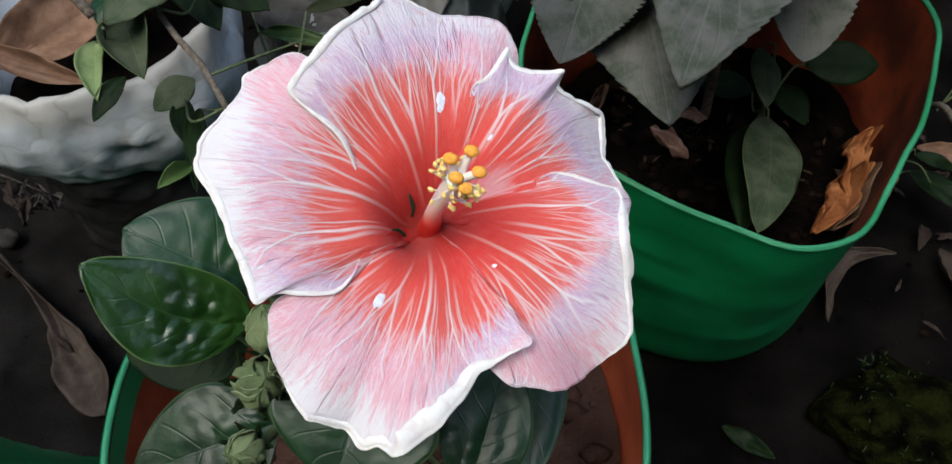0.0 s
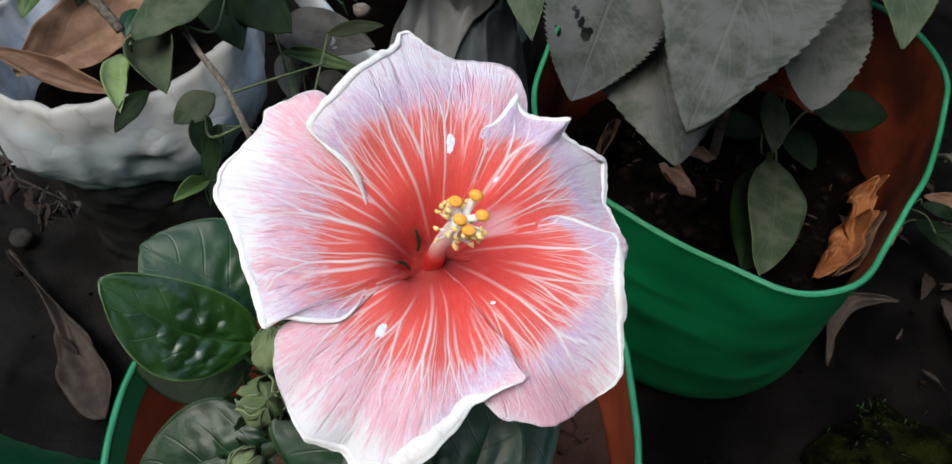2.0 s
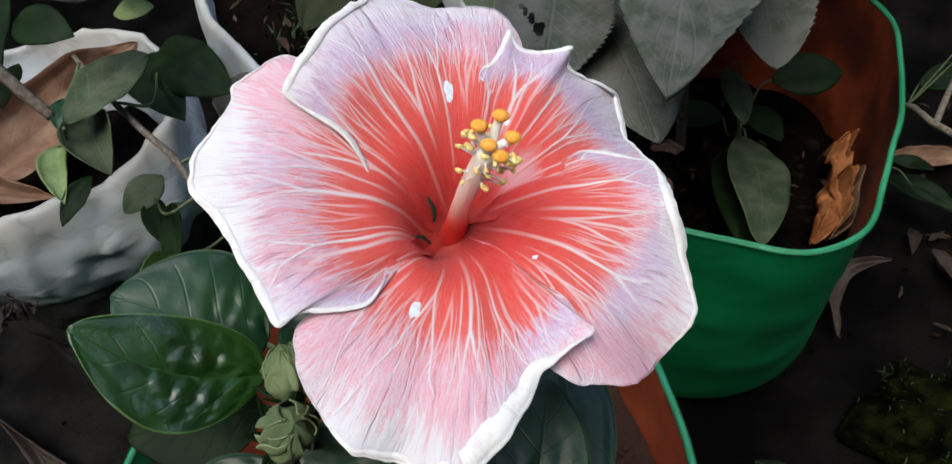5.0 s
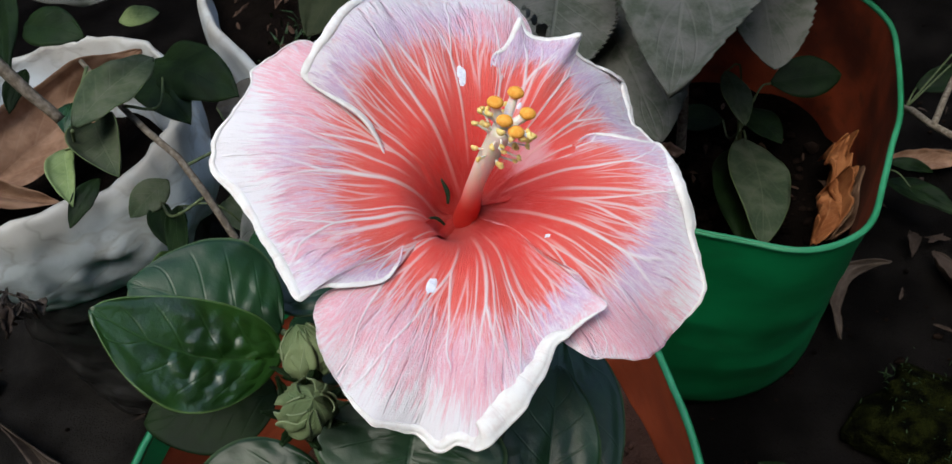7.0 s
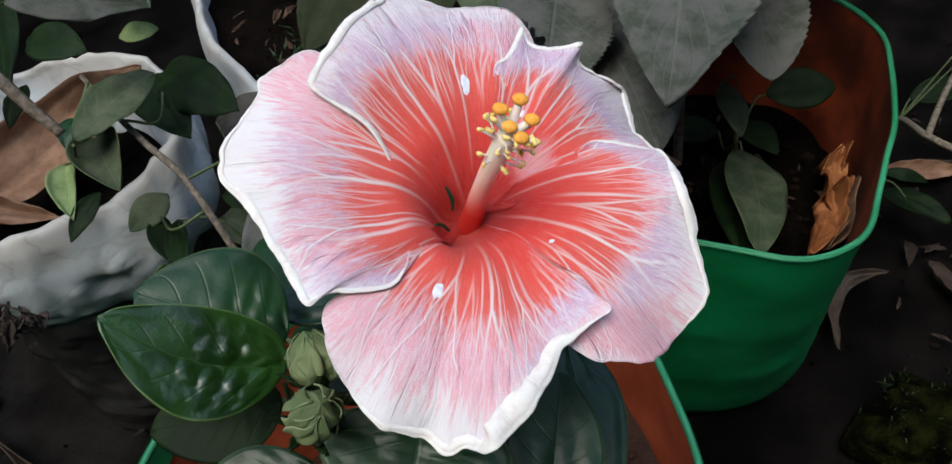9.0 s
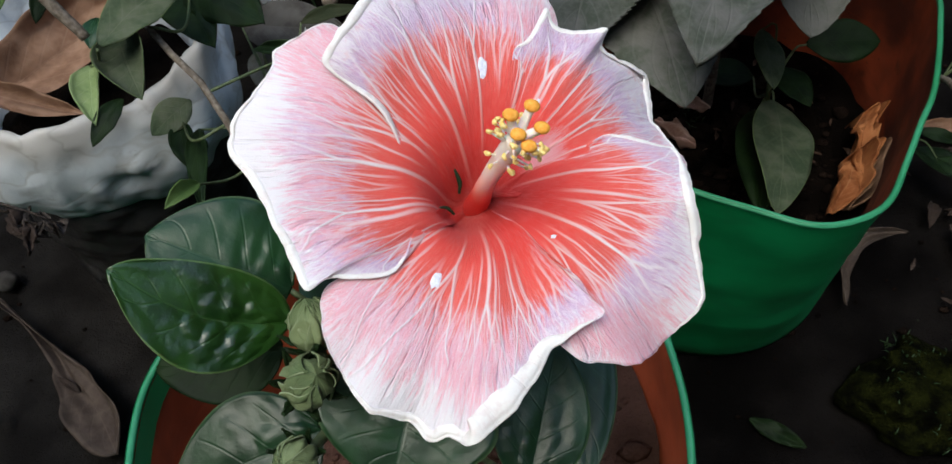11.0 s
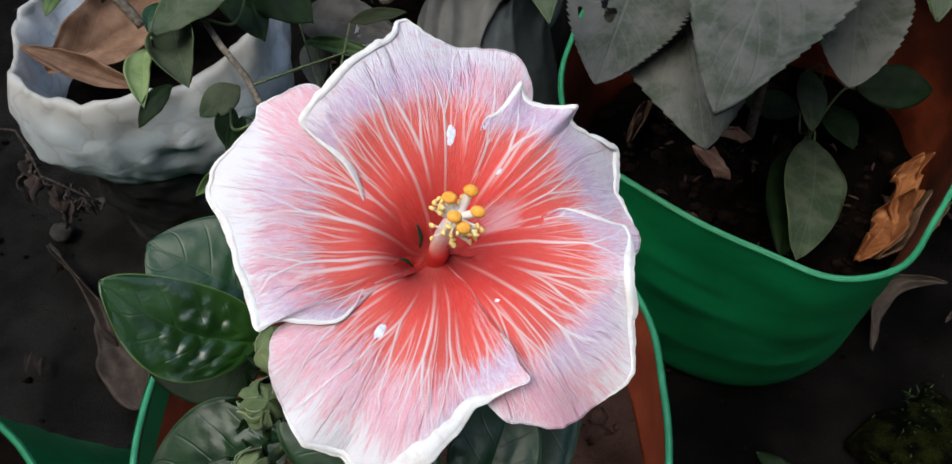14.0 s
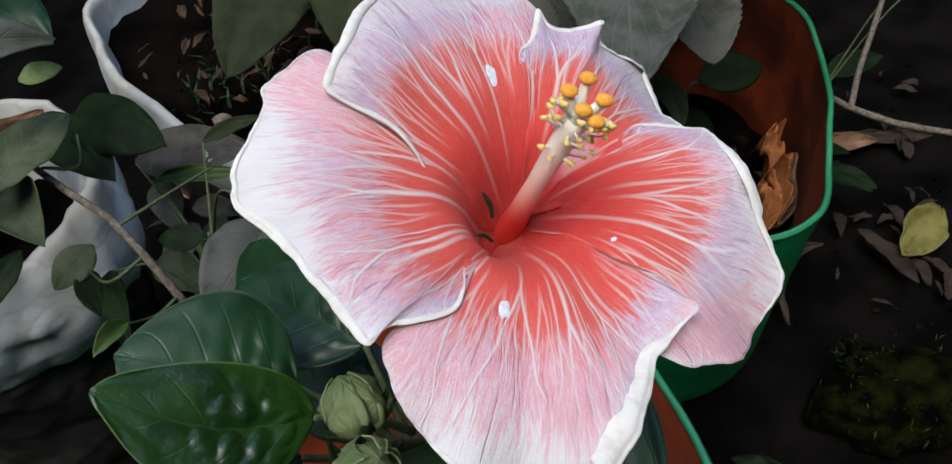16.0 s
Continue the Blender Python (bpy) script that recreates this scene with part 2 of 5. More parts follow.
    height = n.math("ADD", n.math("MULTIPLY", cloth, 0.03), n.math("ADD", crease, n.math("MULTIPLY", speck, 0.2)))
    return n.finish(colour, rough, height, 0.45, crumple)


def sack_material():
    # thin white plastic with long soft creases, darker along them, stained brown in patches of dry earth
    n = Nodes("white sack plastic")
    obj = n.coords(3)
    warp = n.add("ShaderNodeVectorMath", op="MULTIPLY_ADD", i0=n.noise(obj, 12.0, 3.0, outlet=1), i1=(0.06, 0.06, 0.06), i2=obj)
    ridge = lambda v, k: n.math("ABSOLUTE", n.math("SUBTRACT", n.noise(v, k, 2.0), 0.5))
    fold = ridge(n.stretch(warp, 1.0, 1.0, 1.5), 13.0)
    wrinkle = ridge(n.stretch(warp, 1.0, 1.0, 1.2), 45.0)
    big, speck = n.noise(obj, 13.0, 4.0), n.noise(obj, 150.0, 5.0, 0.7)
    colour = n.mix(n.smooth(big, 0.35, 0.65), (0.50, 0.535, 0.56), (0.64, 0.69, 0.73))
    up = n.math("ADD", n.split(obj)[2], n.math("MULTIPLY", n.math("SUBTRACT", big, 0.5), 0.08))
    # beige rim, toned further from the lower wall to paint in front light
    colour = n.mix(n.smooth(up, 0.325, 0.362, 0.0, 0.8), colour, (0.43, 0.40, 0.365))
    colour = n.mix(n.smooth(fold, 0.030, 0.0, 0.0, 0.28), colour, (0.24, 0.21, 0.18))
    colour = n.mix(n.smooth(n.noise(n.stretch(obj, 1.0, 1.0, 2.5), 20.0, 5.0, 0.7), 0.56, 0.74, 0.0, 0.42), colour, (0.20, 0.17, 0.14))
    colour = n.mix(n.smooth(speck, 0.64, 0.76, 0.0, 0.35), colour, (0.14, 0.11, 0.09))
    height = n.math("ADD", n.math("MULTIPLY", fold, 0.8), n.math("ADD", n.math("MULTIPLY", wrinkle, 0.20), n.math("MULTIPLY", speck, 0.03)))
    return n.finish(colour, 0.5, height, 0.55, 0.010, Specular_IOR_Level=0.35)


def plain_material(name, dark, light, rough=0.6, scale=120.0, strength=0.35, distance=0.001, **more):
    more.setdefault("Specular_IOR_Level", 0.15 if rough > 0.78 else 0.4)
    n = Nodes(name)
    obj = n.coords(3)
    big, small = n.noise(obj, scale, 4.0), n.noise(obj, scale * 7, 3.0)
    colour = n.mix(n.smooth(big, 0.35, 0.66), dark, light)
    colour = n.mix(n.smooth(small, 0.5, 0.75, 0.0, 0.4), colour, dark)
    return n.finish(colour, rough, n.math("ADD", big, n.math("MULTIPLY", small, 0.4)), strength, distance, **more)


M_PETAL = petal_material()
n = Nodes("staminal column")
h = n.split(n.coords(2))[1]
M_COLUMN = n.finish(n.ramp(h, [(0.0, (0.40, 0.008, 0.008)), (0.42, (0.66, 0.04, 0.032)), (0.52, (0.84, 0.22, 0.18)), (0.66, (0.90, 0.58, 0.50)), (0.85, (0.93, 0.80, 0.71)), (1.0, (0.94, 0.88, 0.78))]), 0.5,
                    n.noise(n.coords(3), 900.0), 0.3, 0.0005, Subsurface_Weight=0.35, Subsurface_Scale=0.003)
M_PAD = plain_material("stigma pad", (0.80, 0.32, 0.035), (0.88, 0.42, 0.075), 0.75, 1200.0, 0.15, 0.0002)
M_POLLEN = plain_material("pollen", (0.84, 0.58, 0.16), (0.90, 0.74, 0.34), 0.85, 1500.0, 0.6, 0.0004)
M_FILAMENT = plain_material("filament", (0.90, 0.78, 0.72), (0.92, 0.86, 0.80), 0.5, 900.0, Subsurface_Weight=0.3, Subsurface_Scale=0.002)
M_GLOSSY = leaf_material("hibiscus leaf", (0.0034, 0.018, 0.0026), (0.0115, 0.044, 0.0055), (0.026, 0.066, 0.016), 0.34, 0.0, veins=5.0, rib_strength=0.35, edge=(0.075, 0.13, 0.040), pucker=0.05, gloss=0.55)
M_DARKLEAF = leaf_material("older hibiscus leaf", (0.0040, 0.0210, 0.0072), (0.0105, 0.0400, 0.0140), (0.020, 0.054, 0.027), 0.36, 0.05, (0.022, 0.042, 0.028), 5.0, 0.22, edge=(0.055, 0.09, 0.045), pucker=0.45, gloss=0.28)
M_DUSTY = leaf_material("dusty leaf", (0.046, 0.056, 0.042), (0.084, 0.089, 0.079), (0.122, 0.126, 0.114), 0.85, 0.75, (0.106, 0.105, 0.099), 10.0, 0.5, relief=0.003)
M_MIDLEAF = leaf_material("half dusty leaf", (0.0315, 0.049, 0.0266), (0.063, 0.0805, 0.0455), (0.112, 0.126, 0.084), 0.7, 0.5, (0.091, 0.098, 0.077), 6.0, 0.3, edge=(0.084, 0.119, 0.049))
M_GREENLEAF = leaf_material("small green leaf", (0.0036, 0.0099, 0.00315), (0.0081, 0.02025, 0.0054), (0.01575, 0.0315, 0.01125), 0.6, 0.3, (0.02025, 0.02475, 0.018), 6.0, 0.25)
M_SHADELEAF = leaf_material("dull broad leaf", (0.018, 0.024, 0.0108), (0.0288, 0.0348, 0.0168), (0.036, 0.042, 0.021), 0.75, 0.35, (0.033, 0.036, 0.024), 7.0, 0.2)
M_PALELEAF = leaf_material("pale leaf", (0.10, 0.15, 0.06), (0.19, 0.25, 0.11), (0.25, 0.30, 0.16), 0.6, 0.3, (0.2, 0.22, 0.17), 6.0, 0.3)
M_YELLOWLEAF = leaf_material("yellowing leaf", (0.13, 0.115, 0.035), (0.19, 0.17, 0.055), (0.21, 0.19, 0.09), 0.7, 0.3, (0.14, 0.13, 0.09), 6.0, 0.3)
M_DRYLEAF = leaf_material("dry brown leaf", (0.150, 0.082, 0.052), (0.235, 0.138, 0.092), (0.275, 0.175, 0.125), 0.7, 0.3, (0.255, 0.195, 0.155), 9.0, 0.4)
M_PINKDRY = leaf_material("pinkish dry leaf", (0.34, 0.19, 0.14), (0.52, 0.33, 0.26), (0.54, 0.36, 0.29), 0.75, 0.0, veins=9.0, rib_strength=0.4)
M_GREYLEAF = leaf_material("pale grey dry leaf", (0.040, 0.037, 0.034), (0.070, 0.066, 0.061), (0.082, 0.077, 0.070), 0.85, 0.4, (0.068, 0.064, 0.060), 9.0, 0.3)
M_SCRAP = leaf_material("brown leaf scrap", (0.035, 0.020, 0.014), (0.085, 0.050, 0.036), (0.10, 0.06, 0.045), 0.85, 0.0, veins=6.0, rib_strength=0.3)
M_BROWNDRY = leaf_material("dull brown dry leaf", (0.046, 0.034, 0.028), (0.076, 0.057, 0.047), (0.088, 0.068, 0.058), 0.85, 0.4, (0.066, 0.054, 0.046), 9.0, 0.3)
M_FRESHLEAF = leaf_material("fresh green leaf", (0.030, 0.060, 0.014), (0.060, 0.100, 0.028), (0.08, 0.13, 0.04), 0.55, 0.0, veins=6.0, rib_strength=0.3)
M_GREYDRY = leaf_material("grey dry leaf", (0.024, 0.017, 0.014), (0.046, 0.032, 0.027), (0.055, 0.041, 0.035), 0.85, 0.5, (0.040, 0.031, 0.027), 9.0, 0.4)
M_ORANGEDRY = leaf_material("orange dry leaf", (0.208, 0.068, 0.024), (0.32, 0.128, 0.052), (0.336, 0.16, 0.08), 0.7, 0.0, veins=11.0, rib_strength=0.5)
M_BUD = leaf_material("bud sepal", (0.075, 0.115, 0.050), (0.150, 0.190, 0.095), (0.19, 0.22, 0.13), 0.6, 0.2, (0.15, 0.18, 0.11), 5.0, 0.25, edge=(0.20, 0.24, 0.14))
M_STEM = plain_material("green stem", (0.05, 0.075, 0.03), (0.10, 0.125, 0.055), 0.6, 300.0)
M_TWIG = plain_material("brown twig", (0.12, 0.096, 0.0744), (0.24, 0.204, 0.168), 0.8, 260.0, 0.7, 0.0015)
M_DEADTWIG = plain_material("dead twig", (0.020, 0.016, 0.014), (0.075, 0.06, 0.052), 0.9, 300.0, 0.7, 0.002)
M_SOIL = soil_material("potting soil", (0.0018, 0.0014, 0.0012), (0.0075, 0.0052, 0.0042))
M_REDSOIL = soil_material("reddish soil", (0.0315, 0.0162, 0.0117), (0.0765, 0.0405, 0.0315))
M_GROUND = soil_material("ground", (0.0025, 0.0022, 0.0022), (0.0082, 0.0071, 0.0068), pale_tones=((0.0100, 0.0090, 0.0084), (0.024, 0.0218, 0.0202)))
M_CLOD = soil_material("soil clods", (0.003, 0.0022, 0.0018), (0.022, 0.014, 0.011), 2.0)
M_GREEN = fabric_material("green grow bag", (0.0029, 0.176, 0.0545), (0.0058, 0.280, 0.0950), 0.42, dirt=(0.027, 0.068, 0.041), dirt_amount=0.25, crumple=0.0010)
M_PIPING = fabric_material("green piping", (0.01472, 0.184, 0.0782), (0.0368, 0.276, 0.138), 0.45, dirt=(0.092, 0.2024, 0.1196), dirt_amount=0.3)
M_ORANGE = fabric_material("orange lining", (0.24, 0.042, 0.015), (0.52, 0.105, 0.040), 0.55, dirt=(0.12, 0.030, 0.016), dirt_amount=0.35, crumple=0.0018)
# the same lining, darkened so its colour holds the wide bag's inner shade
M_ORANGE_SHADED = fabric_material("orange lining, earth-flecked and darkened for shade", (0.058, 0.0100, 0.0042), (0.31, 0.052, 0.018), 0.6, dirt=(0.026, 0.010, 0.007), dirt_amount=0.8, crumple=0.0018)
M_WHITE = sack_material()
M_BLACK = fabric_material("black plastic", (0.009, 0.0085, 0.0085), (0.042, 0.040, 0.040), 0.28, dirt=(0.034, 0.031, 0.028), dirt_amount=0.4)
M_BLUEGREY = fabric_material("blue grey sack cloth", (0.012, 0.017, 0.020), (0.060, 0.072, 0.080), 0.75, dirt=(0.012, 0.013, 0.014), dirt_amount=0.6, crumple=0.010)
M_GREYPLASTIC = fabric_material("grey plastic sheet", (0.085, 0.082, 0.080), (0.165, 0.162, 0.160), 0.7, dirt=(0.045, 0.042, 0.040), dirt_amount=0.6, crumple=0.006)
M_STONE = plain_material("stone", (0.03, 0.027, 0.024), (0.06, 0.054, 0.0495), 0.85, 60.0, 0.8, 0.004)
M_PEBBLE = plain_material("pebble", (0.13, 0.105, 0.085), (0.22, 0.185, 0.155), 0.8, 150.0, 0.4, 0.001)
M_MOSS = plain_material("moss", (0.0014, 0.0016, 0.0008), (0.011, 0.013, 0.0028), 0.95, 42.0, 1.0, 0.012, Specular_IOR_Level=0.02)
M_WALL = plain_material("rendered wall", (0.085, 0.08, 0.07), (0.13, 0.12, 0.105), 0.9, 6.0, 0.5, 0.01)
M_SCAR = plain_material("petal scar", (0.66, 0.66, 0.76), (0.80, 0.81, 0.88), 0.6, 700.0)
M_WEED = plain_material("weed", (0.0056, 0.021, 0.0035), (0.0154, 0.0406, 0.0091), 0.7, 200.0)


# ---- mesh helpers ----
def part(name, data, material, parent=None, label=""):
    """Links a mesh or a bmesh as one object under a thing or a part."""
    if isinstance(data, bmesh.types.BMesh):
        mesh = bpy.data.meshes.new(name)
        data.to_mesh(mesh)
        data.free()
        data = mesh
    if not data.materials:
        data.materials.append(material)
    ob = new(name, data)
    if parent:
        under(ob, parent)
    return tagged(ob, label)


def under(ob, parent):
    """Parents ob without moving it."""
    ob.parent = parent
    top = parent.matrix_basis
    if parent.parent:
        top = parent.parent.matrix_basis @ parent.matrix_parent_inverse @ top
    ob.matrix_parent_inverse = top.inverted()
    return ob


def thing(name, place, label, category, group="", kind=""):
    ob = new(name)
    ob.location = place
    ob.empty_display_size = 0.02
    return tagged(ob, label, category, group, kind)


def sheet(name, rows, uvs, close=False, thick=0.0, smooth=True):
    """A mesh from rows of points; uvs as rows of (u, v). thick: solid, by a second skin under it."""
    rows = np.array(rows, float)
    uvs = np.array(uvs, float)
    a, b = rows.shape[:2]
    verts = rows.reshape(-1, 3)
    flat_uv = uvs.reshape(-1, 2)
    faces = []
    span = b if close else b - 1
    for i in range(a - 1):
        for j in range(span):
            k = (j + 1) % b
            faces.append((i * b + j, i * b + k, (i + 1) * b + k, (i + 1) * b + j))
    skin = 2 * len(faces) if thick else len(faces)
    if thick:
        du = np.gradient(rows, axis=0)
        dv = (np.roll(rows, -1, 1) - np.roll(rows, 1, 1)) if close else np.gradient(rows, axis=1)
        normal = np.cross(dv, du)
        normal /= np.maximum(np.linalg.norm(normal, axis=2, keepdims=True), 1e-9)
        total = len(verts)
        verts = np.concatenate([verts, (rows - normal * thick).reshape(-1, 3)])
        flat_uv = np.concatenate([flat_uv, flat_uv])
        faces += [tuple(q + total for q in reversed(f)) for f in faces]
        loops = [[j for j in range(b)], [(a - 1) * b + j for j in range(b)][::-1]]
        if not close:
            loops += [[i * b for i in range(a)][::-1], [i * b + b - 1 for i in range(a)]]
        for loop in loops:
            pairs = list(zip(loop, loop[1:])) + ([(loop[-1], loop[0])] if close else [])
            faces += [(q, p, p + total, q + total) for p, q in pairs]
    mesh = bpy.data.meshes.new(name)
    mesh.from_pydata([tuple(v) for v in verts], [], faces)
    layer = mesh.uv_layers.new(name="UVMap")
    index = np.zeros(len(mesh.loops), dtype=np.int32)
    mesh.loops.foreach_get("vertex_index", index)
    layer.data.foreach_set("uv", flat_uv[index].astype(np.float32).ravel())
    mesh.polygons.foreach_set("use_smooth", [smooth and k < skin for k in range(len(mesh.polygons))])
    mesh.update()
    return mesh


def spline(points, count, closed=False):
    """Catmull-Rom through the points, at count even steps."""
    p = np.array(points, float)
    if closed:
        p = np.concatenate([p[-1:], p, p[:2]])
    else:
        p = np.concatenate([2 * p[:1] - p[1:2], p, 2 * p[-1:] - p[-2:-1]])
    spans = len(p) - 3
    t = np.linspace(0, spans, count, endpoint=not closed)
    i = np.minimum(t.astype(int), spans - 1)
    f = (t - i)[:, None]
    a, b, c, d = p[i], p[i + 1], p[i + 2], p[i + 3]
    return 0.5 * (2 * b + (c - a) * f + (2 * a - 5 * b + 4 * c - d) * f**2 + (3 * b - a - 3 * c + d) * f**3)


def even(points, count, closed=False):
    """The same curve with points evenly apart along its length."""
    fine = spline(points, 12 * count, closed)
    if closed:
        fine = np.concatenate([fine, fine[:1]])
    run = np.concatenate([[0], np.cumsum(np.linalg.norm(np.diff(fine, axis=0), axis=1))])
    at = np.linspace(0, run[-1], count, endpoint=not closed)
    return np.stack([np.interp(at, run, fine[:, k]) for k in range(fine.shape[1])], 1)


def tube(name, points, radii, sides=8, count=24, closed=False):
    """A tapered round rod along a curve."""
    line = even(points, count, closed)
    radii = np.interp(np.linspace(0, 1, len(line)), np.linspace(0, 1, len(radii)), radii)
    tangent = (np.roll(line, -1, 0) - np.roll(line, 1, 0)) if closed else np.gradient(line, axis=0)
    tangent /= np.linalg.norm(tangent, axis=1, keepdims=True)
    hint = np.array([0.31, 0.17, 0.93]) if abs(tangent[0, 2]) < 0.9 else np.array([0.9, 0.3, 0.1])
    rows, uvs = [], []
    side = np.cross(tangent[0], hint)
    for k, (p, d, r) in enumerate(zip(line, tangent, radii)):
        side = side - (side @ d) * d
        side /= np.linalg.norm(side)
        other = np.cross(d, side)
        turn = np.linspace(0, 2 * np.pi, sides, endpoint=False)
        rows.append(p + r * (np.cos(turn)[:, None] * side + np.sin(turn)[:, None] * other))
        uvs.append(np.stack([turn / 6.2832, np.full(sides, k / (len(line) - 1))], 1))
    if closed:
        rows.append(rows[0])
        uvs.append(uvs[0])
        return sheet(name, rows, uvs, True)
    rows = [np.repeat(line[:1], sides, 0)] + rows + [np.repeat(line[-1:], sides, 0)]
    uvs = [uvs[0]] + uvs + [uvs[-1]]
    return sheet(name, rows, uvs, True)


def wavy(points, scale, seed):
    """Smooth random numbers from about -1 to 1 at points."""
    return np.array([noise.noise(Vector((float(p[0]) * scale + seed * 3.7, float(p[1]) * scale - seed * 1.3, float(p[2]) * scale + seed)) ) for p in np.reshape(points, (-1, 3))])


def blade(name, base, tip, width, face=(0.0, -0.45, 0.9), bend=0.1, fold=0.12, wave=0.03, teeth=0.0, tooth_count=14, belly=0.42, round_tip=0.0,
          quilt=0.0, curl=0.0, sway=0.0, seed=1, rows=26, cols=13, holes=(), crumple=0.0, full=0.72):
    """A leaf blade from base to tip. bend: sag along its length; fold: rise of its two halves; quilt: swelling between the veins;
    curl: rolling of the edges; belly: where it is widest; sway: sideways arc."""
    base, tip, face = np.array(base, float), np.array(tip, float), np.array(face, float)
    axis = tip - base
    length = np.linalg.norm(axis)
    axis /= length
    up = face - (face @ axis) * axis
    up /= np.linalg.norm(up)
    across = np.cross(up, axis)
    grid, uvs = [], []
    power = math.log(0.5) / math.log(belly)
    shape = random.Random(seed)
    # broad swellings in two rows beside the midrib, flatter ones outside, all fading towards the tip
    blisters = [(0.075 + 0.118 * k + (0.05 if side > 0 else 0.0) + 0.10 * abs(side) + shape.uniform(-0.012, 0.012), side + shape.uniform(-0.05, 0.05), shape.uniform(0.052, 0.066), (0.5 if abs(side) > 0.5 else 1.0) * shape.uniform(0.65, 1.0) * (1.0, 1.0, 0.85, 0.55, 0.2, 0.1)[k])
                for k in range(6) for side in (-0.64, -0.27, 0.27, 0.64)]
    for i in range(rows):
        t = i / (rows - 1)
        w = math.sin(math.pi * min(1.0, t) ** power) ** full if 0 < t < 1 else 0.0
        w = max(w, 0.10 * (1 - t)) * (1 - 0.25 * t * (1 - round_tip))
        line, line_uv = [], []
        for j in range(cols):
            v = 2 * j / (cols - 1) - 1
            half = 0.5 * width * w
            if teeth and abs(v) > 0.8:
                saw = (t * tooth_count) % 1.0
                half *= 1 + teeth * (0.5 - saw) * (1 + 0.9 * noise.noise(Vector((int(t * tooth_count) * 1.7, v, seed))))
            drift = noise.noise(Vector((t * 2.3 + seed * 5.1, v * 1.4, seed * 2.7)))
            ruffle = noise.noise(Vector((t * 6.0 + seed, 3.0 * v, seed * 1.7))) * abs(v) ** 2
            rise = fold * width * abs(v) * w + bend * length * 2 * t * (1 - t) + wave * length * (drift * min(1.0, 5 * t * (1 - t) + 0.3 * abs(v)) + 0.8 * ruffle)
            if quilt:
                stray = [noise.noise(Vector((t * 14, v * 5, seed + q))) for q in (0.0, 7.0)]
                for bt, bv, size, tall in blisters:
                    d = ((t + 0.030 * stray[0] - bt) / size) ** 2 + ((v + 0.12 * stray[1] - bv) * 0.32 / size) ** 2
                    if d < 4:
                        rise += quilt * width * tall * math.exp(-1.1 * d * (0.5 + 0.5 * d))
            if crumple:
                rise += crumple * length * (1.6 * (0.5 - abs(noise.noise(Vector((t * 5 + seed, v * 3.5, seed * 0.7))))) + 0.7 * (0.5 - abs(noise.noise(Vector((t * 11, v * 8 + seed, 2.0))))))
            x = v * half
            if curl:
                turn = curl * v
                x, rise = half * math.sin(turn) / curl, rise + half * (1 - math.cos(turn)) / abs(curl) * 1.0
            line.append(base + axis * (t * length) + across * (x + sway * length * math.sin(math.pi * t)) + up * rise)
            line_uv.append((t, 0.5 + 0.5 * v))
        grid.append(line)
        uvs.append(line_uv)
    mesh = sheet(name, grid, uvs, False, 0.0006)
    if holes:
        bm = bmesh.new()
        bm.from_mesh(mesh)
        layer = bm.loops.layers.uv.active
        gone = [f for f in bm.faces if any(((sum(l[layer].uv[0] for l in f.loops) / len(f.loops) - hu) / ru) ** 2 + ((sum(l[layer].uv[1] for l in f.loops) / len(f.loops) - hv) / rv) ** 2 < 1 for hu, hv, ru, rv in holes)]
        bmesh.ops.delete(bm, geom=gone, context="FACES")
        bm.to_mesh(mesh)
        bm.free()
    return mesh


def midrib(mesh, rows, cols, radius, material, leaf):
    """A raised rib along the middle of a blade, as a part of its leaf."""
    points = [np.array(mesh.vertices[i * cols + cols // 2].co) for i in range(rows)]
    line = [points[k] for k in range(0, rows, max(1, rows // 12))] + [points[-1]]
    return under(part("midrib", tube("midrib", line, [radius, 0.7 * radius, 0.25 * radius], 6, 24), material), leaf)


def lump(name, place, size, seed, rough=0.25, detail=2):
    """An uneven stone or clod."""
    bm = bmesh.new()
    bmesh.ops.create_icosphere(bm, subdivisions=detail, radius=1.0)
    for v in bm.verts:
        d = 1 + rough * noise.noise(v.co * 1.3 + Vector((seed, 0, seed))) + 0.5 * rough * noise.noise(v.co * 3.1 + Vector((0, seed, 0)))
        v.co = Vector((v.co.x * size[0] * d + place[0], v.co.y * size[1] * d + place[1], v.co.z * size[2] * d + place[2]))
    for f in bm.faces:
        f.smooth = True
    return bm


# ---- ground ----
def ground():
    near = np.linspace(-1.1, 1.1, 150)
    far = 1.1 * (40 / 1.1) ** np.linspace(0.12, 1, 9)
    line = np.concatenate([-far[::-1], near, far])
    rows, uvs = [], []
    for y in line:
        rows.append([(x, y + 0.4, 0.012 * noise.noise(Vector((x * 3, y * 3, 0))) + 0.005 * noise.noise(Vector((x * 14, y * 14, 2))) - 0.012) for x in line])
        uvs.append([(x, y) for x in line])
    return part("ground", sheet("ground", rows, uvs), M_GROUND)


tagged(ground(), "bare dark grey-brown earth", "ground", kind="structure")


# ---- unseen plain walls, added to hold back and shape the sky light ----
def wall_box(name, x0, x1, y0, y1):
    bm = bmesh.new()
    bmesh.ops.create_cube(bm, size=1.0)
    bmesh.ops.scale(bm, vec=(x1 - x0, y1 - y0, 3.05), verts=bm.verts)
    bmesh.ops.translate(bm, vec=((x0 + x1) / 2, (y0 + y1) / 2, 1.475), verts=bm.verts)
    bmesh.ops.bevel(bm, geom=bm.edges[:], offset=0.02, segments=2, affect="EDGES")
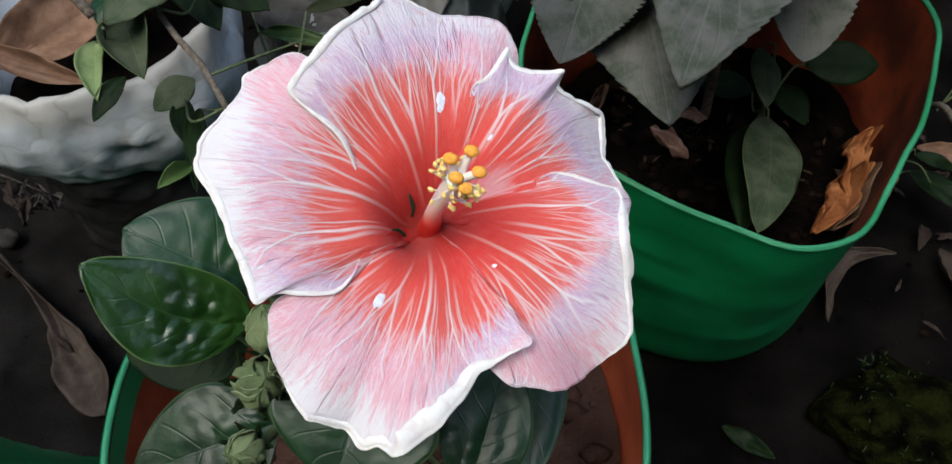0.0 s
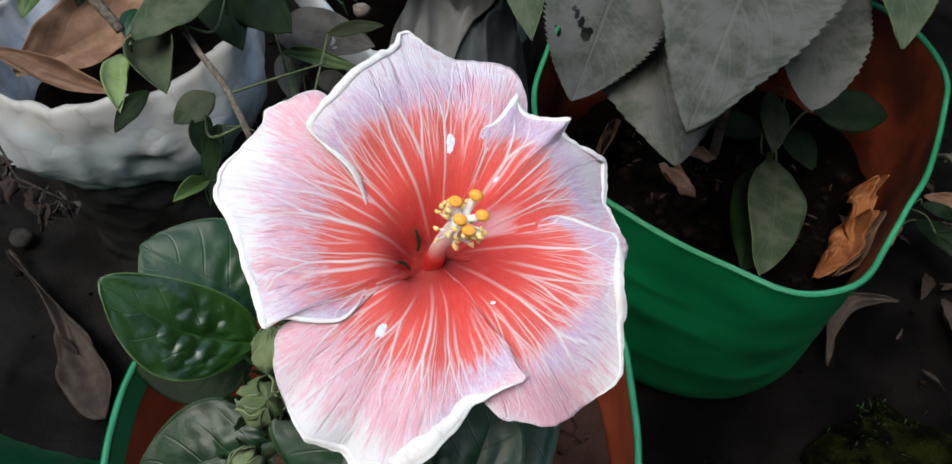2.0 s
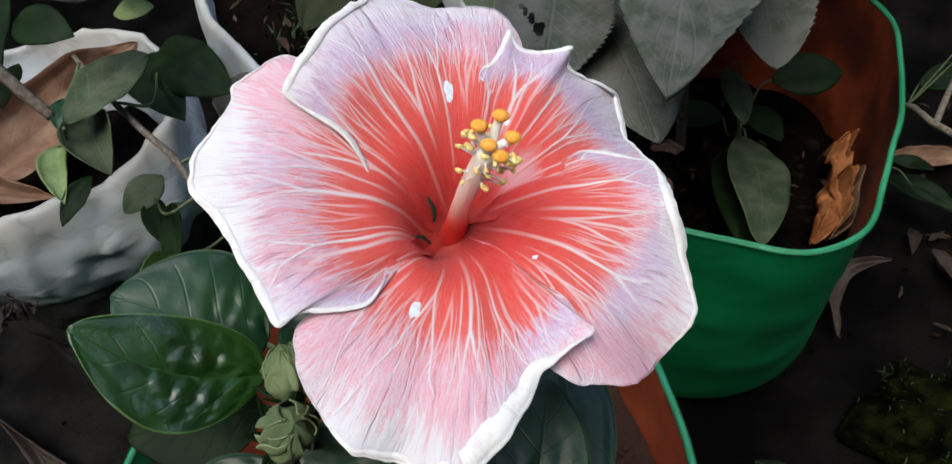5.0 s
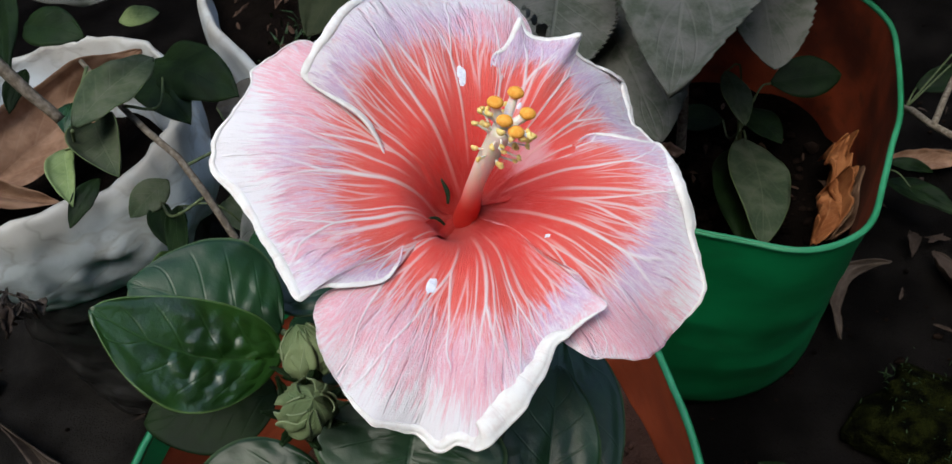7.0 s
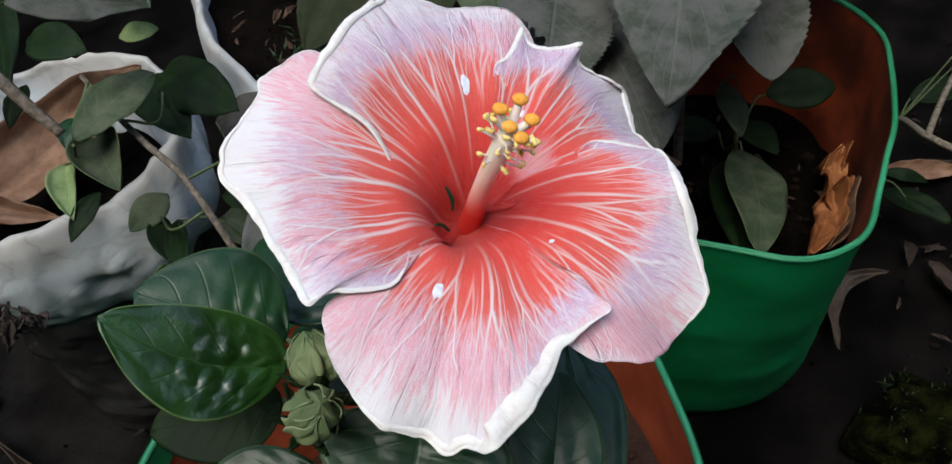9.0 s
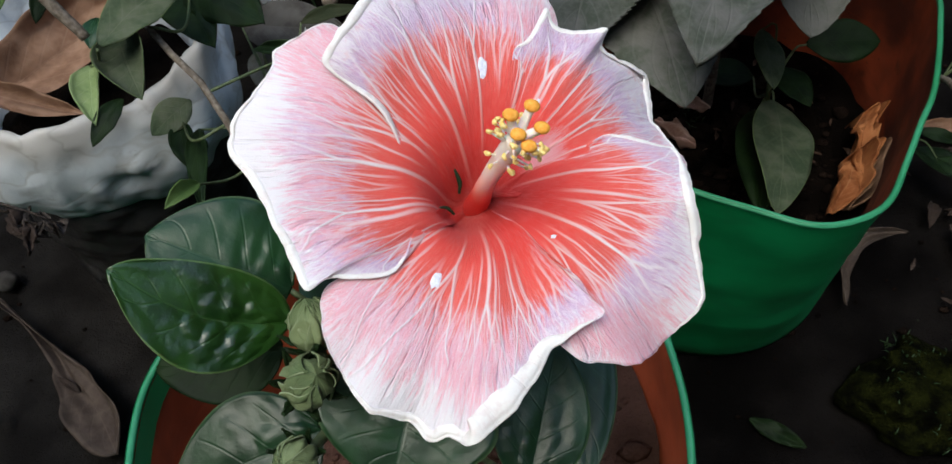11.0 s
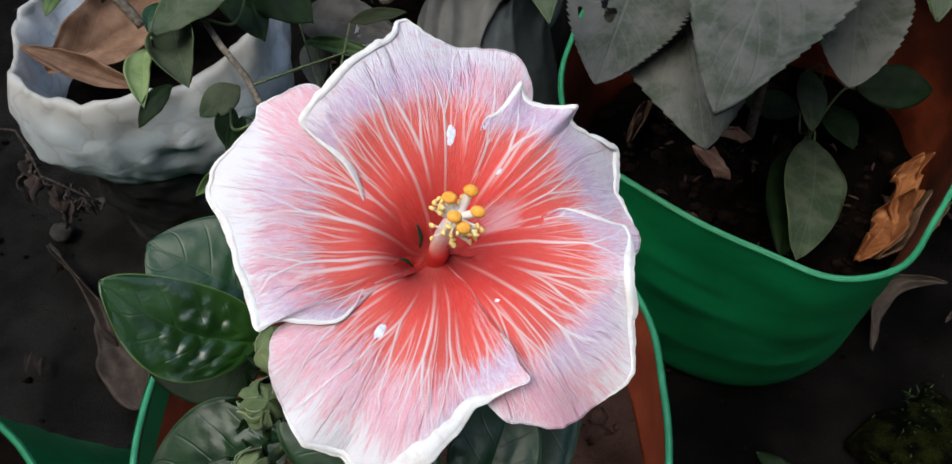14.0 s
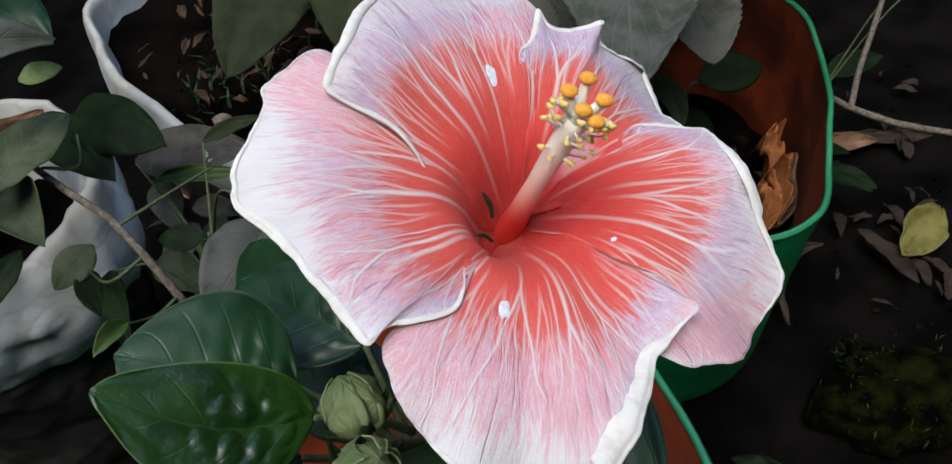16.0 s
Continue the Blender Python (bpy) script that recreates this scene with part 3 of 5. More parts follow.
    return tagged(part(name, bm, M_WALL), "unseen plain grey wall, added to hold back sky light", "wall", kind="structure")


wall_box("wall_east", 1.70, 1.88, -1.58, 2.58)
wall_box("wall_west", -1.88, -1.70, -1.58, 2.58)
wall_box("wall_south", -1.70, 1.70, -1.58, -1.40)
wall_box("wall_north", -1.70, 1.70, 2.40, 2.58)


# ---- grow bags ----
def ring(radii, centre, turn=0.0, count=72):
    """A closed curve from radii at even angles round a centre."""
    angles = np.radians(np.arange(len(radii)) * 360 / len(radii) + turn)
    points = np.stack([centre[0] + np.array(radii) * np.cos(angles), centre[1] + np.array(radii) * np.sin(angles)], 1)
    return spline(points, count, True)


def grow_bag(radii, centre, top, base_radius, base_centre, soil_level, label, soil_material, soil_label, seed, sag=0.005, turn=0.0, hem=(), tilt=0.0, lining=M_ORANGE):
    """A cloth grow bag: green outside, orange inside, with a piped rim and soil in it."""
    bag = thing("grow_bag", (base_centre[0], base_centre[1], 0), label, "grow bag", "grow bags")
    rim = ring(radii, centre, turn)
    count = len(rim)
    angles = np.arctan2(rim[:, 1] - centre[1], rim[:, 0] - centre[0])
    foot = np.stack([base_centre[0] + base_radius * np.cos(angles), base_centre[1] + base_radius * np.sin(angles)], 1)
    heights = top + sag * np.array([noise.noise(Vector((2 * math.cos(a), 2 * math.sin(a), seed))) for a in angles])

    def wall(t, inset):
        shape = foot + (rim - foot) * (t ** 0.85)
        z = heights * t
        fold = 0.006 * np.array([noise.noise(Vector((p[0] * 9, p[1] * 9, 30 * t + seed))) for p in shape]) * math.sin(math.pi * min(1, t * 1.02))
        out = shape - np.array(centre)
        out /= np.linalg.norm(out, axis=1, keepdims=True)
        shape = shape + out * (fold[:, None] - inset)
        return np.stack([shape[:, 0], shape[:, 1], z], 1)

    steps = np.linspace(0, 1, 22)
    flat = lambda t: [(k / count, t) for k in range(count)]
    outside = [np.array([[*base_centre, 0.003]] * count)] + [wall(t, 0.0) + np.array([0, 0, 0.003]) for t in steps]
    part("shell", sheet("shell", outside, [flat(0)] + [flat(t) for t in steps], True), M_GREEN, bag, "green woven plastic wall")
    low = soil_level / top - 0.12 - 0.5 * abs(tilt)
    inside = [wall(t, 0.0035) for t in np.linspace(1, low, 14)]
    part("lining", sheet("lining", inside, [flat(t) for t in np.linspace(1, 0, 14)], True), lining, bag, "orange woven plastic lining, flecked with dirt")
    edge = wall(1.0, 0.0017)
    part("piping", tube("piping", edge, [0.0027], 8, 150, True), M_PIPING, bag, "pale green stitched rim")
    if hem:
        # the green cloth is folded inwards along part of the rim
        depth = np.interp((np.degrees(angles) + 360) % 360, [h[0] for h in hem], [h[1] for h in hem])
        bands = []
        for k in range(6):
            ringed = wall(1.0, 0.0052)
            low_ring = wall(0.9, 0.0052)
            share = (depth * k / 5 / (0.1 * top))[:, None]
            bands.append(ringed + (low_ring - ringed) * share)
        part("hem", sheet("hem", bands, [flat(k / 5) for k in range(6)], True), M_GREEN, bag, "green cloth folded inside the rim")
    # soil
    brim = wall(soil_level / top, 0.006)
    for _ in range(3):
        share = ((soil_level + tilt * (brim[:, 0] - centre[0])) / heights)[:, None] ** 0.85
        brim[:, :2] = foot + (rim - foot) * share - 0.006 * (rim - np.array(centre)) / np.linalg.norm(rim - np.array(centre), axis=1, keepdims=True)
    middle = brim.mean(0)
    rows, uvs = [], []
    for r in np.linspace(0, 1, 48):
        line = middle + (brim - middle) * r
        line[:, 2] = soil_level + tilt * (line[:, 0] - centre[0]) + np.array([0.016 * noise.noise(Vector((p[0] * 14, p[1] * 14, seed))) + 0.008 * noise.noise(Vector((p[0] * 45, p[1] * 45, seed))) + 0.005 * noise.noise(Vector((p[0] * 110, p[1] * 110, seed))) for p in line])
        rows.append(line)
        uvs.append(flat(r))
    soil = part("soil", sheet("soil", rows, uvs, True), soil_material)
    tagged(soil, soil_label, "soil", kind="stuff")
    scatter = random.Random(seed)
    bm = bmesh.new()
    for _ in range(700):
        k, r = scatter.randrange(count), scatter.uniform(0.1, 0.95)
        p = middle + (brim[k] - middle) * r
        s = 0.0012 + 0.0085 * scatter.random() ** 4
        chip = lump("clod", (p[0], p[1], soil_level + tilt * (p[0] - centre[0]) + s * 0.4 + 0.016 * noise.noise(Vector((p[0] * 14, p[1] * 14, seed)))), (s * 1.3, s, s * 0.8), scatter.uniform(0, 90), 0.5, 1)
        mesh = bpy.data.meshes.new("clod")
        chip.to_mesh(mesh)
        chip.free()
        bm.from_mesh(mesh)
        bpy.data.meshes.remove(mesh)
    clods = part("soil_clods", bm, M_CLOD if soil_material is M_SOIL else M_REDSOIL)
    tagged(clods, "loose crumbs and clods of dark soil" if soil_material is M_SOIL else "loose crumbs and clods of reddish soil", "soil", kind="stuff")
    return bag


grow_bag([0.180, 0.185, 0.199, 0.207, 0.196, 0.184, 0.180, 0.180, 0.180, 0.180, 0.183, 0.184, 0.178, 0.175, 0.174, 0.173, 0.172, 0.172, 0.172, 0.172, 0.172, 0.174, 0.176, 0.178], (-0.066, 0.195), 0.38, 0.145, (-0.066, 0.20), 0.255,
         "green cloth grow bag with orange lining under the hibiscus", M_REDSOIL, "reddish brown soil in the hibiscus bag", 3,
         hem=((0, 0.0), (110, 0.0), (140, 0.018), (180, 0.022), (220, 0.02), (260, 0.0), (360, 0.0)), tilt=0.36)
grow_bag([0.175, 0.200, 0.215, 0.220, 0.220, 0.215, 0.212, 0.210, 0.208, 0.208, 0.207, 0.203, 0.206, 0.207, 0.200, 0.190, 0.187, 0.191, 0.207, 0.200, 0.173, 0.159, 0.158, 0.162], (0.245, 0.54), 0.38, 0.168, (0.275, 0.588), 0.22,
         "wide green cloth grow bag with orange lining, one corner pulled out", M_SOIL, "black soil littered with dry leaf bits", 5, 0.004, lining=M_ORANGE_SHADED)
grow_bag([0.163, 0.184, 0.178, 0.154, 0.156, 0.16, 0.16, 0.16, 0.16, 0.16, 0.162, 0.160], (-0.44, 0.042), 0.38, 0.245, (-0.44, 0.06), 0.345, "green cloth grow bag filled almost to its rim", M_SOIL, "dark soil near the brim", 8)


# ---- white sack on a black bag ----
def sack():
    centre = np.array([-0.400, 0.640])
    body = thing("planting_sack", (centre[0], centre[1], 0), "dirty white plastic sack, its rim turned down over a black bag", "sack")
    rim = ring([0.124, 0.128, 0.13, 0.130, 0.126, 0.116, 0.108, 0.114, 0.128, 0.132, 0.126, 0.122], centre, 0, 144)
    out = rim - centre
    out /= np.linalg.norm(out, axis=1, keepdims=True)
    count = len(rim)
    flat = lambda t: [(k / count, t) for k in range(count)]

    def facet(q, z, scale, seed):
        return 0.5 - abs(noise.noise(Vector((q[0] * scale + 0.3 * z * scale, q[1] * scale, z * scale + seed))))

    def level(spread, z, crumple, seed):
        p = rim + out * spread
        d = np.array([0.9 * noise.noise(Vector((q[0] * 9, q[1] * 9, z * 7 + seed))) + 1.1 * facet(q, z, 14, seed) + 0.6 * facet(q, 1.1 * z, 31, seed + 5) + 0.45 * facet(q, z, 60, seed + 2) for q in p])
        h = np.array([noise.noise(Vector((q[0] * 9, q[1] * 9, seed + 9))) for q in p])
        p = p + out * (d * crumple)[:, None]
        return np.stack([p[:, 0], p[:, 1], z + 0.010 * h], 1)

    profile = [(-0.024, 0.266), (-0.013, 0.318), (-0.004, 0.352), (0.0, 0.364), (0.004, 0.362), (0.009, 0.346), (0.014, 0.326), (0.017, 0.305), (0.016, 0.286), (0.012, 0.267), (0.004, 0.251), (-0.006, 0.240), (-0.018, 0.232)]
    crush = random.Random(12)
    cuff = []
    for k, (spread, z) in enumerate(profile):
        row = level(spread, z, 0.014, 1)[::2]
        push = np.array([crush.uniform(-1, 1) for _ in row])
        drop = np.array([crush.uniform(-1, 1) for _ in row])
        slide = np.array([crush.uniform(-1, 1) for _ in row])
        way = out[::2]
        row[:, 0] += 0.0022 * push * way[:, 0] - 0.002 * slide * way[:, 1]
        row[:, 1] += 0.0022 * push * way[:, 1] + 0.002 * slide * way[:, 0]
        row[:, 2] += 0.0025 * drop + 0.011 * np.array([noise.noise(Vector((q[0] * 21, q[1] * 21, 3.0))) + 0.6 * noise.noise(Vector((q[0] * 55, q[1] * 55, 8.0))) for q in row])
        cuff.append(row)
    ring_count = len(cuff[0])
    fine = []
    cuff = np.array(cuff)
    for k in range(len(cuff) - 1):
        for f in (0.0, 0.34, 0.67):
            fine.append(cuff[k] * (1 - f) + cuff[k + 1] * f)
    fine = np.array(fine + [cuff[-1]])
    around = [fine * (1 - f) + np.roll(fine, -1, 1) * f for f in (0.0, 0.5)]
    fine = np.stack(around, 2).reshape(len(fine), 2 * ring_count, 3)
    # soften the folds a little
    fine = 0.84 * fine + 0.08 * (np.roll(fine, 1, 1) + np.roll(fine, -1, 1))
    fine[1:-1] = 0.84 * fine[1:-1] + 0.08 * (fine[2:] + fine[:-2])
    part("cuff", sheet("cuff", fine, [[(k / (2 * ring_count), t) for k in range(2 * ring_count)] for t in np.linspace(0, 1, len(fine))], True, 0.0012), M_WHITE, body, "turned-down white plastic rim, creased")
    low = [level(-0.006 + 0.0016 * math.sin(30 * t) - 0.02 * t, z, 0.014, 4) for t, z in zip(np.linspace(0, 1, 60), np.linspace(0.30, 0.0, 60))]
    low = [np.stack([p[:, 0], p[:, 1], np.maximum(p[:, 2], 0.002)], 1) for p in low]
    part("lower_bag", sheet("lower_bag", low, [flat(t) for t in np.linspace(0, 1, 60)], True), M_BLACK, body, "wrinkled black plastic")
    rows = []
    for r in np.linspace(0, 1, 18):
        line = centre + (rim - centre) * r * 0.86
        rows.append([(p[0], p[1], 0.285 + 0.02 * noise.noise(Vector((p[0] * 12, p[1] * 12, 4))) + 0.008 * noise.noise(Vector((p[0] * 40, p[1] * 40, 4)))) for p in line])
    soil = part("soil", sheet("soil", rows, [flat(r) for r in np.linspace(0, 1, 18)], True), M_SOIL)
    tagged(soil, "black crumbly soil inside the white sack", "soil", kind="stuff")


sack()


# ---- hibiscus plant ----
plant = thing("hibiscus_plant", (-0.05, 0.20, 0.24), "hibiscus with one large pink flower, glossy leaves and buds", "plant")


FLOWER = np.array([-0.0152, 0.1410, 0.6875])
FU, FV, FN = np.array([0.957, 0.0, -0.2899]), np.array([0.0887, 0.952, 0.2929]), np.array([0.276, -0.306, 0.9111])


def bloom(a, b, w):
    """A point of the flower, in millimetres across, up and towards the viewer, in the world."""
    return FLOWER + (FU * a + FV * b + FN * w) / 1000


REACH = np.arange(-12, 100, 0.5)
DEPTH = np.interp(np.abs(REACH), [0, 4, 8, 12, 16, 20, 27, 36, 48, 60, 70, 80], [-32, -25, -16.5, -11.0, -7.6, -4.8, -2, 2.5, 6, 4, 0, -3])
SOFT = np.convolve(np.pad(DEPTH, 12, mode="edge"), np.hanning(27)[1:-1] / np.hanning(27).sum(), mode="valid")
WIDE = np.convolve(np.pad(DEPTH, 25, mode="edge"), np.hanning(53)[1:-1] / np.hanning(53).sum(), mode="valid")
DEPTH = SOFT + (WIDE - SOFT) * np.clip((REACH - 25) / 10, 0, 1)


def dish(r, angle):
    """Height of the open flower's surface at a distance from its axis."""
    h = np.interp(r, REACH, DEPTH)
    droop = np.maximum(0, np.cos(np.radians(angle + 80))) ** 2
    return h - 6 * np.clip(r / 55, 0, 1.2) * droop


def petal(outline, lips, bleach, seed, label, silk=None, rose=0.0):
    """A petal whose outline is given as (degrees, millimetres, height) round the flower's axis, its overlapping edge first.
    lips: (where along the outline, width in millimetres) of the margin that is rolled up and back over the petal.
    bleach: (where along the outline, 0 to 1) how white the petal turns towards its margin. 
    silk: a paler patch in the red, from and to along the outline, its middle and width towards the margin, its strength.
    rose: how much rosier than lilac its outer half is."""
    bell = lambda k: np.hanning(k)[1:-1] / np.hanning(k).sum()
    ease = lambda values, k: np.convolve(np.pad(values, (k - 3) // 2, mode="edge"), bell(k), mode="valid")
    angle = np.unwrap(np.radians([p[0] for p in outline]))
    radius = np.array([p[1] for p in outline])
    line = even(np.stack([radius * np.cos(angle), radius * np.sin(angle), [p[2] for p in outline]], 1), 190)
    line, top = line[:, :2], ease(line[:, 2], 9)
    count = len(line)
    s = np.linspace(0, 1, count)
    jag = np.array([noise.noise(Vector((q * 26, seed * 3.1, 0))) + 0.6 * noise.noise(Vector((q * 70, seed, 5))) for q in s])
    line = line * (1 + 0.015 * jag * np.sin(np.pi * s) ** 0.5)[:, None]
    foot = np.array([6.0, 4.0])
    outward = np.stack([np.gradient(line[:, 1]), -np.gradient(line[:, 0])], 1)
    outward = np.stack([ease(outward[:, 0], 9), ease(outward[:, 1], 9)], 1)
    outward /= np.linalg.norm(outward, axis=1, keepdims=True)
    if (outward * (line - foot)).sum() < 0:
        outward = -outward
    width = np.interp(s, [p[0] for p in lips], [p[1] for p in lips])
    width = width * (1 + np.clip(0.30 * jag, -0.4, 0.4))
    polar = lambda flat: (np.hypot(flat[:, 0], flat[:, 1]), np.degrees(np.arctan2(flat[:, 1], flat[:, 0])))
    lift = top - dish(*polar(line))
    soft = ease(lift, 41)

    def height(flat, rho):
        ruffle = np.array([noise.noise(Vector((q * 10, seed * 7.3, 0.7 * rho))) for q in s]) * 1.3 * rho**2.5 * (1 - rho**6) * np.sin(np.pi * s)
        pleat = np.array([noise.noise(Vector((q * 36, seed * 2.3, 0.8 * rho))) for q in s]) * 0.45 * rho**1.5 * (1 - 0.6 * rho**6)
        # each petal swells beside the throat, and its covered edge runs lower than its neighbour
        swell = 3.3 * math.exp(-(((rho - 0.36) / 0.18) ** 2)) * np.sin(np.pi * s) ** 0.8
        sink = -4.4 * np.clip((s - 0.62) / 0.38, 0, 1) ** 1.4 * min(1.0, rho * 3.5) * (1 - rho**3)
        return dish(*polar(flat)) + swell + sink + (soft + (lift - soft) * rho**4) * rho**1.7 + 0.4 * (1 - 2 * s) * min(1.0, rho * 3) + ruffle + pleat

    rows, uvs, pallor = [], [], []
    wan = ease(np.interp(s, [p[0] for p in bleach], [p[1] for p in bleach]), 21)
    mark = np.hypot(*(line - foot).T)
    white = np.clip((mark - 20) / 12, 0, 1) * np.clip((width - 0.4) / 0.5, 0, 1)
    calm = np.stack([np.convolve(np.pad(line[:, k], 15, mode="reflect", reflect_type="odd"), bell(33), mode="valid") for k in (0, 1)], 1)
    steps = np.concatenate([np.linspace(0.03, 0.9, 50), np.linspace(0.915, 1, 9)])
    for rho in steps:
        flat = foot + rho * (calm + (line - calm) * rho**5 - foot)
        w = height(flat, rho)
        rows.append([bloom(a, b, c) for (a, b), c in zip(flat, w)])
        blend = np.clip((rho - 0.55) / 0.45, 0, 1) ** 2 * np.clip((mark - 30) / 20, 0, 1)
        tone = np.minimum((1 - blend) * rho * mark / 69 + blend * rho * 0.94, 0.94)
        uvs.append(list(zip(s, tone)))
        pallor.append(wan * np.clip((rho - 0.70) / 0.27, 0, 1))
    # the margin turns up in a narrow roll and lies back over the petal
    crest = height(line, 1.0)
    slope = (crest - height(foot + 0.9 * (line - foot), 0.9)) / np.maximum(0.1 * mark, 0.5)
    slope = np.clip(ease(slope, 15), -0.9, 0.9)
    roll = 0.05 + np.clip(0.20 * width, 0.1, 1.05) * white
    flap = 0.12 + np.maximum(width - 2 * roll, 0.4) * white
    for k in range(1, 8):
        turn = -math.pi / 2 + math.pi * k / 7
        flat = line - outward * (roll * (1 - math.cos(turn)))[:, None]
        rows.append([bloom(a, b, c) for (a, b), c in zip(flat, crest + 0.4 * roll * (1 + math.sin(turn)))])
        uvs.append(list(zip(s, tone + (0.985 + 0.002 * k - tone) * np.minimum(1, 1.6 * white))))
    for f in (0.1, 0.25, 0.42, 0.6, 0.76, 0.88, 0.96, 1.0):
        inward = roll + flap * f
        flat = line - outward * inward[:, None]
        ripple = np.array([noise.noise(Vector((q * 30, seed * 5.7, 1.2 * f))) for q in s])
        over = 0.8 * roll * (1 - f**2) + (0.15 * np.minimum(flap, 4) * math.sin(2.75 * f) * (1 + 0.5 * ripple) + 0.10 * np.minimum(flap, 6) * f * ripple) * white + 0.04
        w = crest - slope * inward + np.maximum(over, 0.08)
        rows.append([bloom(a, b, c) for (a, b), c in zip(flat, w)])
        uvs.append(list(zip(s, tone + (1.0 - tone) * white)))
    pallor += [wan] * (len(rows) - len(pallor))
    mesh = sheet("petal", rows, uvs, False, 0.00012)
    values = np.tile(np.concatenate(pallor), 2).astype(np.float32)
    mesh.attributes.new("pallor", "FLOAT", "POINT").data.foreach_set("value", values)
    mesh.attributes.new("rose", "FLOAT", "POINT").data.foreach_set("value", np.full(len(values), rose, np.float32))
    if silk:
        start, end, middle, wide, strength = silk
        band = np.sin(np.pi * np.clip((s - start) / (end - start), 0, 1))
        share = np.concatenate([band * math.exp(-(((rho - middle) / wide) ** 2)) for rho in steps] + [0 * s] * (len(rows) - len(steps)))
        mesh.attributes.new("silk", "FLOAT", "POINT").data.foreach_set("value", np.tile(strength * share, 2).astype(np.float32))
    return under(part("petal", mesh, M_PETAL, None, label), calyx)


# calyx and tube behind the petals carry the flower
calyx = under(part("flower", tube("flower", [bloom(8, 6, -74), bloom(8, 6, -66), bloom(7, 5, -54), bloom(6.5, 4.5, -43)], [0.0028, 0.0055, 0.0075, 0.0085], 16, 16), M_BUD, None,
                   "large open hibiscus flower, red-centred pink with white frilled edges"), plant)
TOP = [(164, 20.1, -4.3), (152, 28.6, 1.4), (149, 36, 4.5), (149.5, 46, 5.8), (149.5, 53, 7.6), (146, 54.9, 9.3), (136, 56.7, 12), (128, 60, 11.5), (119, 64.2, 9), (111, 70, 5), (108.5, 75.5, 3), (105, 75.5, 2), (100, 72, 0.5), (92, 70.5, -2), (84, 73.5, -2.5), (77, 75.5, -2), (72, 72, -1.5), (66, 62.5, -0.5), (59, 42, 0.5), (45, 16.5, -7.5)]
petal(TOP, [(0, 0.3), (0.04, 1.0), (0.09, 3.2), (0.17, 3.5), (0.22, 2.2), (0.27, 3.2), (0.33, 2.6), (0.40, 2.8), (0.46, 1.2), (0.55, 0.5), (0.7, 0.4), (1, 0.3)], [(0, 0), (0.2, 0.1), (0.3, 0.35), (0.38, 0.2), (0.6, 0), (1, 0)], 1, "pink petal, red at the base, white rolled margin")
UPPER_RIGHT = [(52, 14.3, -9), (69, 29.2, 0.3), (78, 43, 5), (74, 50, 5), (72, 63, 4.8), (68, 60, 3), (63, 61.5, 2.5), (58, 65.5, 4), (55, 68.8, 5.5), (53, 66, 0), (48, 70.5, -4), (43.5, 76.5, -8), (41, 81, -11.5), (36, 78.2, -13.5), (31, 74.6, -14.5), (22, 73, -9), (14, 71.5, -4), (9, 66, -3), (6, 45.6, -0.3), (9, 21.1, -5.6)]
# silk here paints the sheen low on this petal
petal(UPPER_RIGHT, [(0, 0.3), (0.16, 0.5), (0.22, 1.8), (0.28, 2.4), (0.34, 1.8), (0.40, 2.6), (0.46, 2.0), (0.52, 3.4), (0.58, 4.2), (0.64, 2.5), (0.70, 0.4), (1, 0.3)], [(0, 0), (0.45, 0), (0.54, 0.4), (0.62, 0.35), (0.68, 0), (1, 0)], 2, "small pink petal partly tucked under its neighbour", silk=(0.25, 1.0, 0.26, 0.13, 0.85), rose=-0.5)
RIGHT = [(6, 14, -8.2), (22, 25.5, -3.0), (26, 35, 1), (28, 43, 3), (25, 50, 2.8), (20, 58, 2.6), (17, 64.4, 3), (10, 63.5, 6), (5, 62.5, 9), (0, 62.3, 11), (-6, 65.5, 6.5), (-13, 69, 2.8), (-19.5, 73.4, 1), (-23, 74, -0.5), (-28, 72, -5), (-32, 71.6, -8.5), (-36, 70.5, -7), (-44, 66.5, -2.5), (-52, 60, -0.5), (-58, 55.5, 1), (-63, 42, -2), (-61, 30, -5), (-44, 9.5, -13)]
petal(RIGHT, [(0, 0.3), (0.13, 0.4), (0.20, 1.6), (0.29, 1.4), (0.33, 4.2), (0.38, 4.8), (0.44, 3.6), (0.50, 1.8), (0.54, 0.8), (0.60, 0.4), (1, 0.3)], [(0, 0), (0.26, 0.1), (0.33, 0.6), (0.44, 0.75), (0.54, 0.6), (0.62, 0.2), (0.70, 0), (1, 0)], 3, "broad pink petal with a lavender outer half", silk=(0.0, 0.30, 0.62, 0.22, 0.8))
LOWER = [(-29, 13.4, -8.2), (-37, 21, -3.0), (-43, 29.5, 2.2), (-43, 37.5, 5.5), (-46, 43.5, 7), (-46, 49, 8), (-53, 48.5, 7.2), (-60, 48.5, 6), (-67, 50, 4.6), (-71.5, 54.5, 3), (-76, 58, 3.4), (-80, 61.8, 3.6), (-84.5, 65.5, 1.5), (-90, 70.3, 1), (-94, 69, -5), (-97.5, 69.6, -9), (-102, 66, -11.5), (-107, 66.5, -9), (-112, 67.5, -6.5), (-117, 65.5, -6.5), (-122, 63.3, -6.4), (-128, 60.5, -4), (-134, 57, -2), (-141, 50, -2.8), (-138, 35, -4.6), (107, 1.7, -30)]
